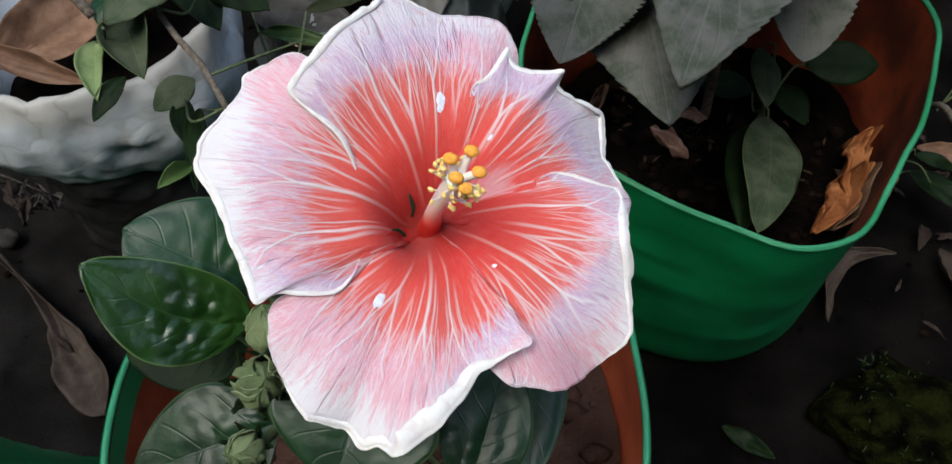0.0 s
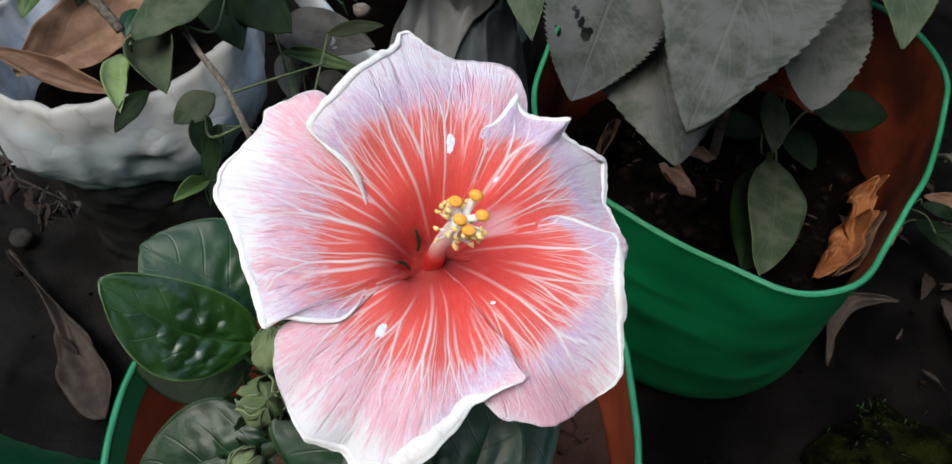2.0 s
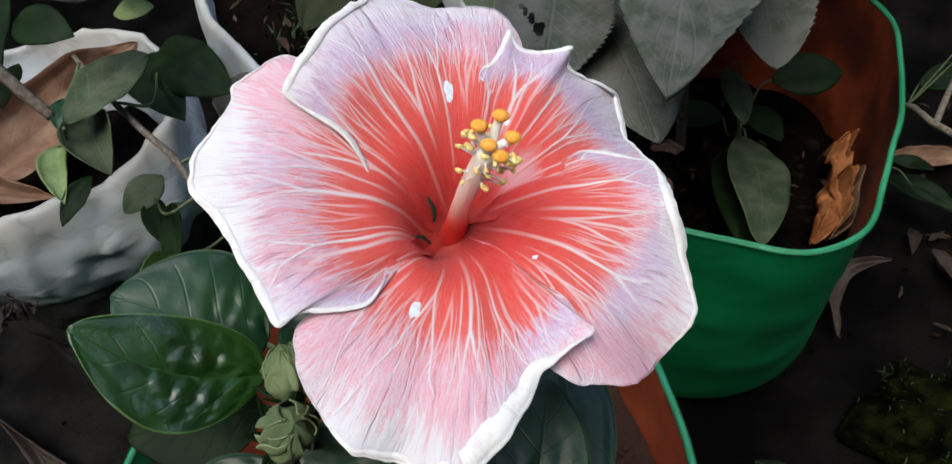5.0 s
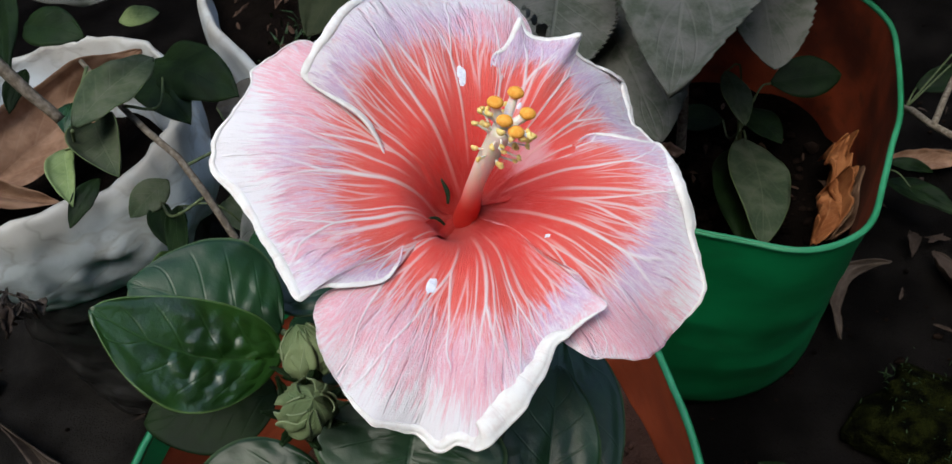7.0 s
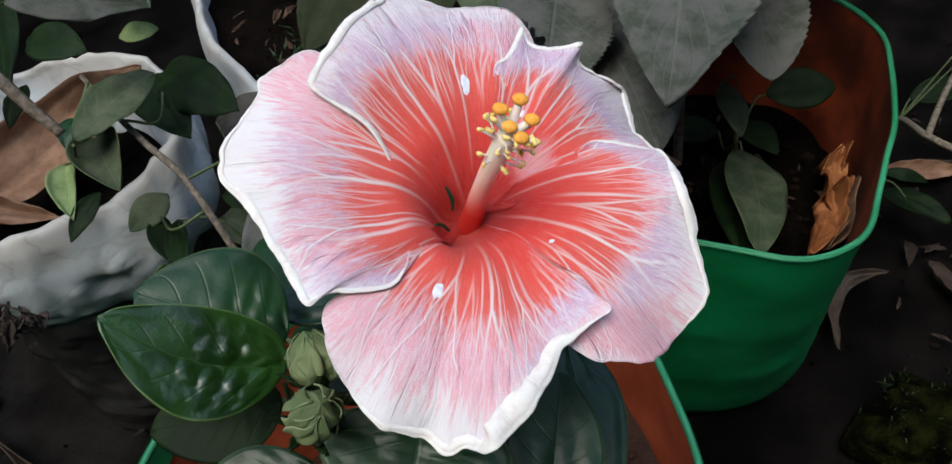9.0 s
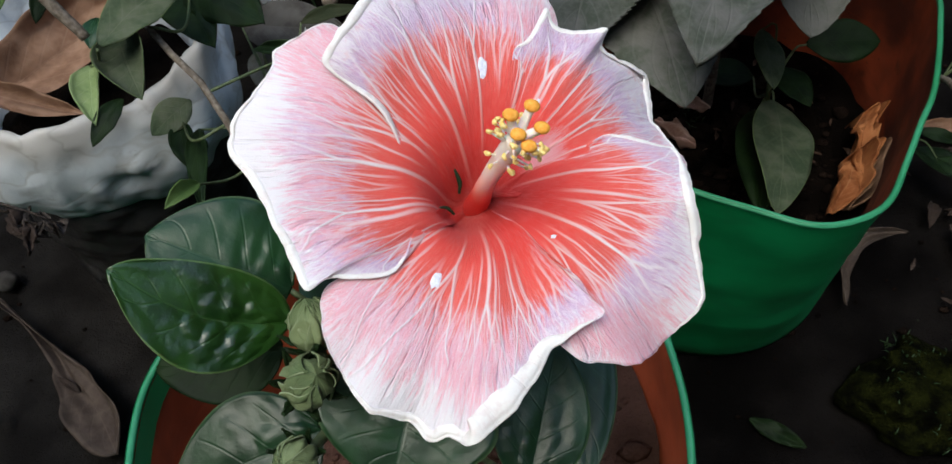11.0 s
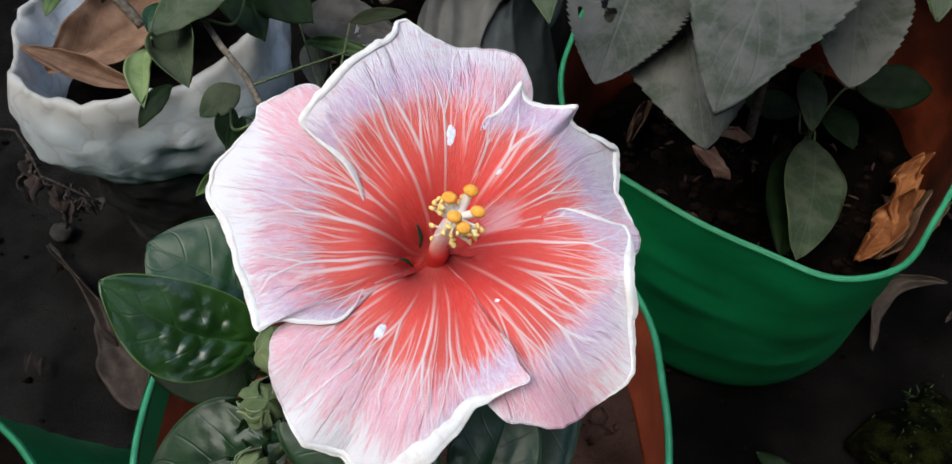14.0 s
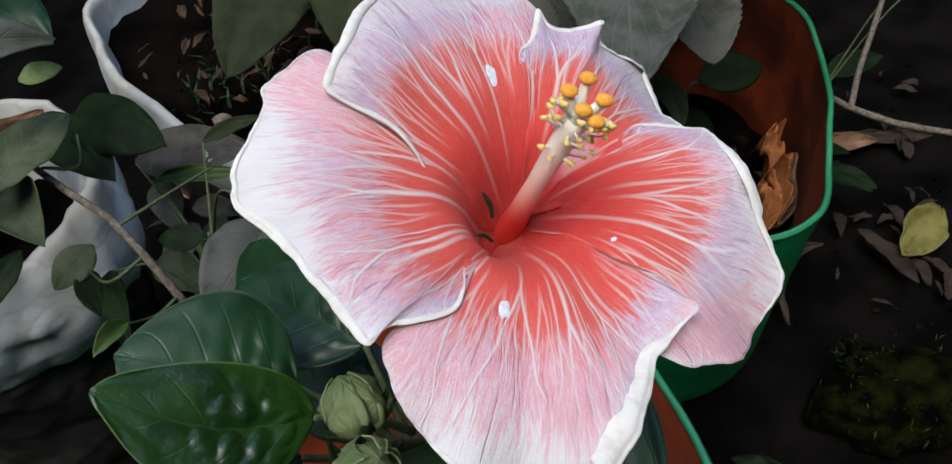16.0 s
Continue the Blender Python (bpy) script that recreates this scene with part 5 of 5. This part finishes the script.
    ob = part(name, mesh, material)
    midrib(mesh, 60, 27, 0.010 * width + 0.0003, material, ob)
    return tagged(ob, label, "dry leaf", "fallen leaves")


dry_leaf("dry_leaf", (-0.482, 0.580, 0.330), (-0.310, 0.738, 0.372), 0.094, M_DRYLEAF, "large curled brown dry leaf lying in the white sack", face=(0.2, -0.55, 0.8), seed=3, curl=0.8)
dry_leaf("dry_leaf", (-0.484, 0.569, 0.374), (-0.370, 0.552, 0.338), 0.030, M_DRYLEAF, "narrow brown dry leaf across the sack's mouth", seed=5)
dry_leaf("dry_leaf", (-0.628, 0.571, 0.020), (-0.424, 0.345, 0.024), 0.060, M_BROWNDRY, "long brown dry leaf flat on the earth, narrow at the stalk", seed=7, curl=0.5, sway=0.03, belly=0.80, full=0.62)
dry_leaf("dry_leaf", (0.438, 0.474, 0.010), (0.547, 0.568, 0.02), 0.032, M_BROWNDRY, "curled brown dry leaf on the earth beside the bag", seed=9, curl=0.7, sway=0.28)
dry_leaf("dry_leaf", (0.333, 0.446, 0.240), (0.385, 0.510, 0.270), 0.052, M_ORANGEDRY, "crumpled orange-brown dry leaf against the lining", seed=11, curl=1.7, wave=0.38, crumple=0.05)
dry_leaf("dry_leaf", (0.372, 0.480, 0.250), (0.408, 0.556, 0.270), 0.045, M_ORANGEDRY, "torn orange-brown dry leaf against the lining", seed=17, curl=1.4, wave=0.42, crumple=0.05, sway=0.12)
dry_leaf("dry_leaf", (0.352, 0.452, 0.236), (0.412, 0.520, 0.262), 0.034, M_DRYLEAF, "rolled brown dry leaf on the soil", seed=18, curl=2.0, wave=0.35, crumple=0.05, sway=-0.1)
dry_leaf("dry_leaf", (0.190, 0.585, 0.243), (0.222, 0.540, 0.247), 0.026, M_PINKDRY, "torn pale pinkish brown leaf scrap on the soil", seed=13, curl=1.3, wave=0.32)
dry_leaf("dry_leaf", (0.146, 0.651, 0.240), (0.120, 0.586, 0.244), 0.024, M_SCRAP, "curled brown leaf scrap on the soil", seed=14, curl=1.6, wave=0.25)
dry_leaf("dry_leaf", (0.218, 0.608, 0.243), (0.251, 0.595, 0.245), 0.020, M_PINKDRY, "small pale brown leaf scrap on the soil", seed=16, curl=1.2, wave=0.3)
dry_leaf("fallen_leaf", (0.284, 0.340, 0.004), (0.335, 0.300, 0.010), 0.024, M_GREENLEAF, "small dark green fallen leaf on the earth", seed=15, curl=0.3)

# ---- stones ----
tagged(part("stone", lump("stone", (-0.625, 0.600, 0.010), (0.016, 0.015, 0.013), 3), M_STONE), "small round brownish stone on the earth", "stone")
tagged(part("mossy_stone", lump("mossy_stone", (0.49, 0.345, 0.01), (0.085, 0.065, 0.05), 6, 0.35, 4), M_MOSS), "dark stone overgrown with moss", "stone")


# ---- second sack behind, with weeds in it ----
def back_sack():
    centre = np.array([-0.10, 0.86])
    body = thing("planting_sack", (centre[0], centre[1], 0), "dirty white sack with dark soil and weeds", "sack")
    rim = ring([0.150, 0.150, 0.165, 0.185, 0.225, 0.205, 0.168, 0.158, 0.172, 0.160, 0.145, 0.140], centre, 0, 80)
    out = rim - centre
    out /= np.linalg.norm(out, axis=1, keepdims=True)
    count = len(rim)
    flat = lambda t: [(k / count, t) for k in range(count)]
    # the rim stands up on one side and sags on the others
    slump = 0.075 * np.clip(1.3 + 2.5 * out[:, 0] - 0.3 * out[:, 1], 0, 1)

    def skin(levels, name, material, label):
        rows = []
        for spread, z in levels:
            d = np.array([noise.noise(Vector((q[0] * 16, q[1] * 16, z * 9))) for q in rim])
            p = rim + out * (spread + 0.008 * d)[:, None]
            rows.append(np.stack([p[:, 0], p[:, 1], np.maximum(0.003, z - slump * (z > 0.2) + 0.008 * d * (z > 0.05))], 1))
        rows = np.stack([even(np.array(rows)[:, k], 30) for k in range(count)], 1)
        part(name, sheet(name, rows, [flat(t) for t in np.linspace(0, 1, 30)], True, 0.0015), material, body, label)

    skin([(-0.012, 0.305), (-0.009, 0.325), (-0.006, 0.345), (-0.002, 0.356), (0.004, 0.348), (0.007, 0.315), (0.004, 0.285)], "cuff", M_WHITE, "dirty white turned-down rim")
    skin([(0.004, 0.33), (0.004, 0.26), (0.0, 0.14), (-0.01, 0.0)], "lower_bag", M_BLACK, "black plastic wall")
    dirt = []
    for r in np.linspace(0, 1, 18):
        line = centre + (rim - centre) * r * 0.95
        dirt.append([(p[0], p[1], 0.318 - drop * r**6 + 0.025 * noise.noise(Vector((p[0] * 12, p[1] * 12, 7))) + 0.01 * noise.noise(Vector((p[0] * 40, p[1] * 40, 4)))) for p, drop in zip(line, slump)])
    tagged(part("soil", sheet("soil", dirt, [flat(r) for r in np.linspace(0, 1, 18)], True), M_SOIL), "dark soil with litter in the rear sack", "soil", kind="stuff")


back_sack()
tagged(part("pebble", lump("pebble", (-0.149, 0.714, 0.328), (0.010, 0.009, 0.008), 12), M_PEBBLE), "small pale round pebble on soil", "stone")


# ---- grey cloth heap between the bags ----
def cloth_heap(centre, size, top, seed, label):
    """A filled bag of dark cloth, with a sheet of pale plastic folded over one side."""
    def height(x, y, r):
        crease = abs(noise.noise(Vector((x * 17 + 2 * y, y * 6, seed)))) + 0.5 * abs(noise.noise(Vector((x * 40, y * 16, seed + 4))))
        return max(0.002, top * (1 - r**4) * (1.05 + 0.08 * noise.noise(Vector((x * 10, y * 10, seed))) - 0.20 * crease))

    bag = thing("cloth_bag", (*centre, 0), label, "sack")
    rows, uvs = [], []
    for r in np.linspace(0, 1, 60):
        line = []
        for a in np.linspace(0, 2 * np.pi, 140, endpoint=False):
            x, y = centre[0] + size[0] * r * math.cos(a), centre[1] + size[1] * r * math.sin(a)
            line.append((x, y, height(x, y, r)))
        rows.append(line)
        uvs.append([(k / 140, r) for k in range(140)])
    part("bag_body", sheet("bag_body", rows, uvs, True), M_BLUEGREY, bag)
    rows, uvs = [], []
    for y in np.linspace(centre[1] - 0.115, centre[1] + 0.105, 50):
        edge = centre[0] + 0.036 + 0.53 * (y - centre[1]) + 0.010 * noise.noise(Vector((y * 30, seed, 0)))
        line = []
        for f in np.linspace(0, 1, 40):
            x = centre[0] - 0.088 + (edge - centre[0] + 0.088) * f
            r = min(0.97, math.hypot((x - centre[0]) / size[0], (y - centre[1]) / size[1]))
            line.append((x, y, height(x, y, r) + 0.005 + 0.005 * abs(noise.noise(Vector((x * 24, y * 24, 5)))) + 0.004 * f**6))
        rows.append(line)
        uvs.append([(f, y) for f in np.linspace(0, 1, 40)])
    part("flap", sheet("flap", rows, uvs, False, 0.001), M_GREYPLASTIC, bag, "pale grey plastic folded over the bag")


cloth_heap((-0.042, 0.700), (0.112, 0.150), 0.348, 3, "dark blue-grey cloth bag under a pale plastic flap")

# ---- more leaves low behind the flower ----
low = thing("low_plant", (-0.14, 0.52, 0.0), "low tangle of dusty leaves and thin stems", "plant")
petiole([(-0.14, 0.52, 0.0), (-0.15, 0.50, 0.20), (-0.16, 0.47, 0.36), (-0.15, 0.44, 0.43)], [0.003, 0.0028, 0.0022, 0.0016], low, M_STEM, "stem")
LOW = [
    ((-0.2175, 0.533, 0.330), (-0.1743, 0.479, 0.330), 0.044, M_MIDLEAF, 0.8, "curled dusty leaf with pale edge"),
    ((-0.157, 0.446, 0.420), (-0.188, 0.458, 0.420), 0.024, M_GREENLEAF, 0.3, "small crinkled green leaf"),
    ((-0.098, 0.360, 0.500), (-0.140, 0.300, 0.500), 0.048, M_DUSTY, 0.0, "broad dusty leaf in shade"),
    ((-0.226, 0.638, 0.358), (-0.119, 0.615, 0.362), 0.060, M_GREYLEAF, 0.2, "grey dry leaf with small holes"),
    ((-0.208, 0.595, 0.366), (-0.124, 0.568, 0.372), 0.019, M_FRESHLEAF, 0.6, "narrow green leaf folded lengthwise"),
    ((-0.215, 0.640, 0.330), (-0.205, 0.585, 0.310), 0.036, M_DUSTY, 0.2, "pointed dusty leaf"),
    ((-0.190, 0.600, 0.300), (-0.225, 0.560, 0.290), 0.034, M_DUSTY, 0.2, "pointed dusty leaf"),
    ((-0.165, 0.600, 0.300), (-0.190, 0.540, 0.290), 0.030, M_MIDLEAF, 0.2, "pointed green leaf"),
    ((-0.235, 0.470, 0.390), (-0.214, 0.372, 0.400), 0.022, M_GREENLEAF, 0.7, "narrow hanging green leaf"),
    ((-0.150, 0.560, 0.420), (-0.100, 0.572, 0.424), 0.016, M_SHADELEAF, 0.3, "long dull green leaf"),
    ((-0.250, 0.779, 0.215), (-0.168, 0.735, 0.205), 0.040, M_PINKDRY, 0.9, "whitish shrivelled leaf"),
    ((-0.160, 0.665, 0.240), (-0.212, 0.715, 0.225), 0.034, M_GREYLEAF, 0.6, "grey shrivelled leaf"),
]
for k, (base, tip, width, material, curl, label) in enumerate(LOW):
    holes = ((0.62, 0.40, 0.018, 0.10), (0.66, 0.25, 0.018, 0.06)) if "holes" in label else ()
    on_plant(blade("leaf", base, tip, width, (0.1, -0.5, 0.86), 0.15, 0.06, 0.05, 0.0, belly=0.48, curl=curl, seed=k + 80, rows=60 if holes else 26, cols=25 if holes else 13, holes=holes), material, low, "leaf", label)
    petiole([(-0.155, 0.46, 0.40 if base[2] > 0.4 else 0.25), ((base[0] - 0.155) / 2, (base[1] + 0.46) / 2, base[2] - 0.01), base], [0.0012, 0.001, 0.0009], low)
# thin side twigs of the shrub
for line in ([(-0.195, 0.432, 0.432), (-0.223, 0.428, 0.42), (-0.262, 0.505, 0.365)], [(-0.183, 0.417, 0.40), (-0.195, 0.395, 0.41), (-0.202, 0.357, 0.45)], [(-0.205, 0.446, 0.452), (-0.17, 0.47, 0.45), (-0.14, 0.50, 0.44)],
             [(-0.24, 0.478, 0.49), (-0.225, 0.50, 0.47), (-0.245, 0.60, 0.442)], [(-0.262, 0.50, 0.513), (-0.27, 0.47, 0.50), (-0.268, 0.45, 0.50)], [(-0.267, 0.444, 0.500), (-0.28, 0.46, 0.475), (-0.295, 0.473, 0.461)],
             [(-0.30, 0.462, 0.555), (-0.315, 0.465, 0.56), (-0.322, 0.46, 0.55)], [(-0.31, 0.468, 0.57), (-0.30, 0.49, 0.585), (-0.29, 0.504, 0.58)]):
    petiole(line, [0.0013, 0.0011, 0.0008], shrub, M_STEM, "twig")

# ---- dead twig ----
dead = thing("dead_twig", (-0.43, 0.10, 0.31), "withered blackish twig with shrivelled leaves", "twig")
petiole([(-0.43, 0.10, 0.29), (-0.42, 0.24, 0.42), (-0.385, 0.33, 0.49), (-0.338, 0.352, 0.50), (-0.300, 0.312, 0.50), (-0.277, 0.302, 0.50), (-0.262, 0.304, 0.48)], [0.0016, 0.0014, 0.0012, 0.001, 0.001, 0.0009, 0.0006], dead, M_DEADTWIG, "stem")
wither = random.Random(9)
for k in range(16):
    t = wither.uniform(0, 1)
    base = (-0.318 + 0.056 * t + wither.uniform(-0.006, 0.006), 0.322 - 0.018 * t + wither.uniform(-0.01, 0.01), 0.497 - 0.015 * t)
    tip = (base[0] + wither.uniform(-0.012, 0.016), base[1] - wither.uniform(0.004, 0.022), base[2] - wither.uniform(0.0, 0.016))
    on_plant(blade("leaf", base, tip, wither.uniform(0.007, 0.014), (wither.uniform(-1, 1), -0.5, 0.6), 0.3, 0.2, 0.25, curl=wither.uniform(1.2, 2.4), seed=k + 100, rows=12, cols=9), M_GREYDRY if k % 3 == 0 else M_DEADTWIG, dead, "leaf", "shrivelled leaf")

# ---- bare stalk and leaves at the far side of the wide bag ----
stalk = thing("bare_stalk", (0.53, 0.66, 0.0), "bare pale brown forked plant stalk", "plant")
petiole([(0.56, 0.70, 0.0), (0.55, 0.69, 0.14), (0.540, 0.650, 0.21), (0.520, 0.574, 0.250), (0.548, 0.529, 0.252), (0.591, 0.463, 0.270), (0.64, 0.40, 0.28)], [0.0045, 0.0042, 0.004, 0.004, 0.0038, 0.0035, 0.003], stalk, M_TWIG, "stem")
petiole([(0.520, 0.574, 0.250), (0.56, 0.62, 0.262), (0.61, 0.67, 0.28), (0.668, 0.730, 0.30), (0.72, 0.79, 0.33)], [0.0036, 0.0034, 0.0034, 0.003, 0.0025], stalk, M_TWIG, "branch")
SIDE = [
    ((0.592, 0.705, 0.19), (0.672, 0.700, 0.20), 0.040, M_GREENLEAF, 0.3, "dull green leaf beside the bag"),
    ((0.572, 0.621, 0.10), (0.602, 0.570, 0.10), 0.030, M_GREENLEAF, 0.2, "dull green leaf low beside the bag"),
    ((0.560, 0.660, 0.11), (0.612, 0.640, 0.10), 0.022, M_GREENLEAF, 0.2, "narrow green leaf"),
    ((0.588, 0.682, 0.05), (0.640, 0.606, 0.05), 0.040, M_GREENLEAF, 0.3, "dark green leaf close to the earth"),
    ((0.735, 0.740, 0.28), (0.745, 0.640, 0.27), 0.026, M_GREENLEAF, 0.3, "narrow leaf hanging from the stalk"),
    ((0.760, 0.720, 0.28), (0.800, 0.690, 0.27), 0.040, M_PALELEAF, 0.2, "pale leaf"),
]
for k, (base, tip, width, material, curl, label) in enumerate(SIDE):
    on_plant(blade("leaf", base, tip, width, (0, -0.4, 0.9), 0.15, 0.06, 0.05, belly=0.45, curl=curl, seed=k + 120), material, stalk, "leaf", label)
    petiole([(0.55, 0.66, min(base[2], 0.2)), ((base[0] + 0.55) / 2, (base[1] + 0.66) / 2, base[2] + 0.01), base], [0.0012, 0.001, 0.0009], stalk)
dry_leaf("weed_leaf", (-0.741, 1.078, 0.02), (-0.705, 0.948, 0.10), 0.059, M_GREENLEAF, "green weed leaf growing from the earth", seed=41, curl=0.3)
dry_leaf("weed_leaf", (-0.806, 1.080, 0.02), (-0.768, 0.955, 0.10), 0.049, M_GREENLEAF, "green weed leaf growing from the earth", seed=43, curl=0.3)
dry_leaf("dry_leaf", (0.612, 0.580, 0.012), (0.618, 0.470, 0.02), 0.045, M_GREYDRY, "long brown dry leaf on the earth", seed=31, curl=1.2)
dry_leaf("fallen_leaf", (0.730, 0.570, 0.02), (0.620, 0.510, 0.03), 0.065, M_YELLOWLEAF, "yellowing fallen leaf on the earth", seed=33, curl=0.3)
dry_leaf("dry_leaf", (0.700, 0.760, 0.01), (0.820, 0.700, 0.02), 0.030, M_GREYDRY, "narrow pale dry leaf on the earth", seed=35, curl=0.8)
dry_leaf("dry_leaf", (0.640, 0.760, 0.01), (0.740, 0.720, 0.02), 0.040, M_DRYLEAF, "dull brown dry leaf on the earth", seed=37, curl=0.8)
dry_leaf("dry_leaf", (0.680, 0.480, 0.01), (0.640, 0.440, 0.012), 0.025, M_GREYDRY, "whitish dry leaf scrap on the earth", seed=39, curl=0.5)

# ---- broad leaves over the rear sack ----
rear = thing("broad_leaved_plant", (-0.10, 0.86, 0.27), "plant with broad dull green leaves in the rear sack", "plant")
petiole([(-0.10, 0.86, 0.27), (-0.06, 0.87, 0.38), (0.01, 0.84, 0.46)], [0.004, 0.003, 0.0025], rear, M_STEM, "stem")
for k, (base, tip, width) in enumerate((((-0.030, 0.800, 0.455), (-0.122, 0.645, 0.42), 0.092), ((0.040, 0.830, 0.455), (-0.015, 0.639, 0.42), 0.098))):
    on_plant(blade("leaf", base, tip, width, (0.0, -0.5, 0.86), 0.10, 0.05, 0.03, 0.05, 16, 0.5, 0.4, seed=k + 140, rows=44, cols=17), M_SHADELEAF, rear, "leaf", "broad dull green leaf")
    petiole([(0.01, 0.84, 0.46), ((base[0] + 0.01) / 2, (base[1] + 0.84) / 2, 0.47), base], [0.0018, 0.0016, 0.0014], rear)

# ---- litter and crumbs on the earth ----
crumb = random.Random(21)
bm = bmesh.new()
for _ in range(420):
    x, y = crumb.uniform(-0.95, 0.95), crumb.uniform(-0.05, 1.1)
    s = crumb.choice((0.002, 0.003, 0.003, 0.005))
    chip = lump("crumb", (x, y, -0.010 + s * 0.5 + 0.012 * noise.noise(Vector((x * 3, (y - 0.4) * 3, 0)))), (s * 1.3, s, s * 0.7), crumb.uniform(0, 90), 0.5, 1)
    mesh = bpy.data.meshes.new("crumb")
    chip.to_mesh(mesh)
    chip.free()
    bm.from_mesh(mesh)
    bpy.data.meshes.remove(mesh)
tagged(part("earth_crumbs", bm, M_CLOD), "small crumbs of earth strewn about", "soil", kind="stuff")

# dry litter on the earth and on the soil
fall = random.Random(33)
for name, label, count, place in (("leaf_litter", "scattered grey-brown bits of dead leaves on the earth", 90, 0), ("leaf_litter", "brown leaf crumbs on the black soil of the wide bag", 46, 1), ("leaf_litter", "brown leaf crumbs on the soil of the rear sack", 40, 2)):
    bm = bmesh.new()
    for _ in range(count):
        if place == 0:
            x, y = (fall.uniform(0.50, 0.95), fall.uniform(0.42, 0.95)) if fall.random() < 0.72 else (fall.uniform(-0.95, -0.2), fall.uniform(0.35, 1.1))
            z, size = 0.004 + 0.012 * noise.noise(Vector((x * 3, (y - 0.4) * 3, 0))), fall.uniform(0.014, 0.050)
        elif place == 1:
            a, d = fall.uniform(0, 6.283), 0.15 * math.sqrt(fall.random())
            x, y, z, size = 0.245 + d * math.cos(a), 0.55 + d * math.sin(a), 0.236, fall.uniform(0.005, 0.016)
        else:
            a, d = fall.uniform(0, 6.283), 0.12 * math.sqrt(fall.random())
            x, y, z, size = -0.12 + d * math.cos(a), 0.85 + d * math.sin(a), 0.334, fall.uniform(0.008, 0.034)
        a = fall.uniform(0, 6.283)
        base = (x, y, z + fall.uniform(0, 0.004))
        tip = (x + size * math.cos(a), y + size * math.sin(a), z + fall.uniform(0, 0.006))
        bm.from_mesh(blade("bit", base, tip, size * fall.uniform(0.2, 0.5), (fall.uniform(-0.4, 0.4), fall.uniform(-0.4, 0.4), 0.9), fall.uniform(-0.1, 0.3), 0.1, 0.15, curl=fall.uniform(0.2, 1.6), seed=fall.randrange(500), rows=9, cols=5))
    tagged(part(name, bm, M_GREYDRY if place == 0 else M_SCRAP), label, "leaf litter", kind="stuff")

# weeds and moss tufts
def tuft(centre, spread, height, count, seed, label):
    grow = random.Random(seed)
    verts, faces = [], []
    for _ in range(count):
        x, y = centre[0] + grow.gauss(0, spread), centre[1] + grow.gauss(0, spread)
        a = grow.uniform(0, 6.283)
        lean, tall, wide = grow.uniform(0.2, 0.9) * height, grow.uniform(0.5, 1.0) * height, height * 0.10
        dx, dy = math.cos(a), math.sin(a)
        first = len(verts)
        for t in (0.0, 0.5, 1.0):
            w = wide * (1 - t) ** 0.6 * (0.4 + 1.2 * t * (1 - t) * 2) + 0.0002
            px, py, pz = x + dx * lean * t * t, y + dy * lean * t * t, centre[2] + tall * math.sin(t * 1.5)
            verts += [(px - dy * w, py + dx * w, pz), (px + dy * w, py - dx * w, pz), (px, py, pz - 0.4 * w)]
        for k in (0, 3):
            faces += [(first + k, first + k + 1, first + k + 4, first + k + 3), (first + k + 1, first + k + 2, first + k + 5, first + k + 4), (first + k + 2, first + k, first + k + 3, first + k + 5)]
    mesh = bpy.data.meshes.new("weeds")
    mesh.from_pydata(verts, [], faces)
    return tagged(part("weeds", mesh, M_WEED), label, "weeds", kind="stuff")


tuft((-0.150, 0.78, 0.318), 0.028, 0.024, 45, 1, "small green weeds in the rear sack")
tuft((-0.10, 0.84, 0.318), 0.025, 0.024, 35, 2, "small green weeds in the rear sack")
tuft((0.235, 0.60, 0.222), 0.006, 0.012, 14, 3, "tiny green sprout on the soil")
tuft((0.49, 0.345, 0.045), 0.030, 0.008, 160, 4, "fine moss on the stone")
tuft((0.47, 0.42, 0.0), 0.006, 0.014, 8, 5, "tiny green sprout on the earth")
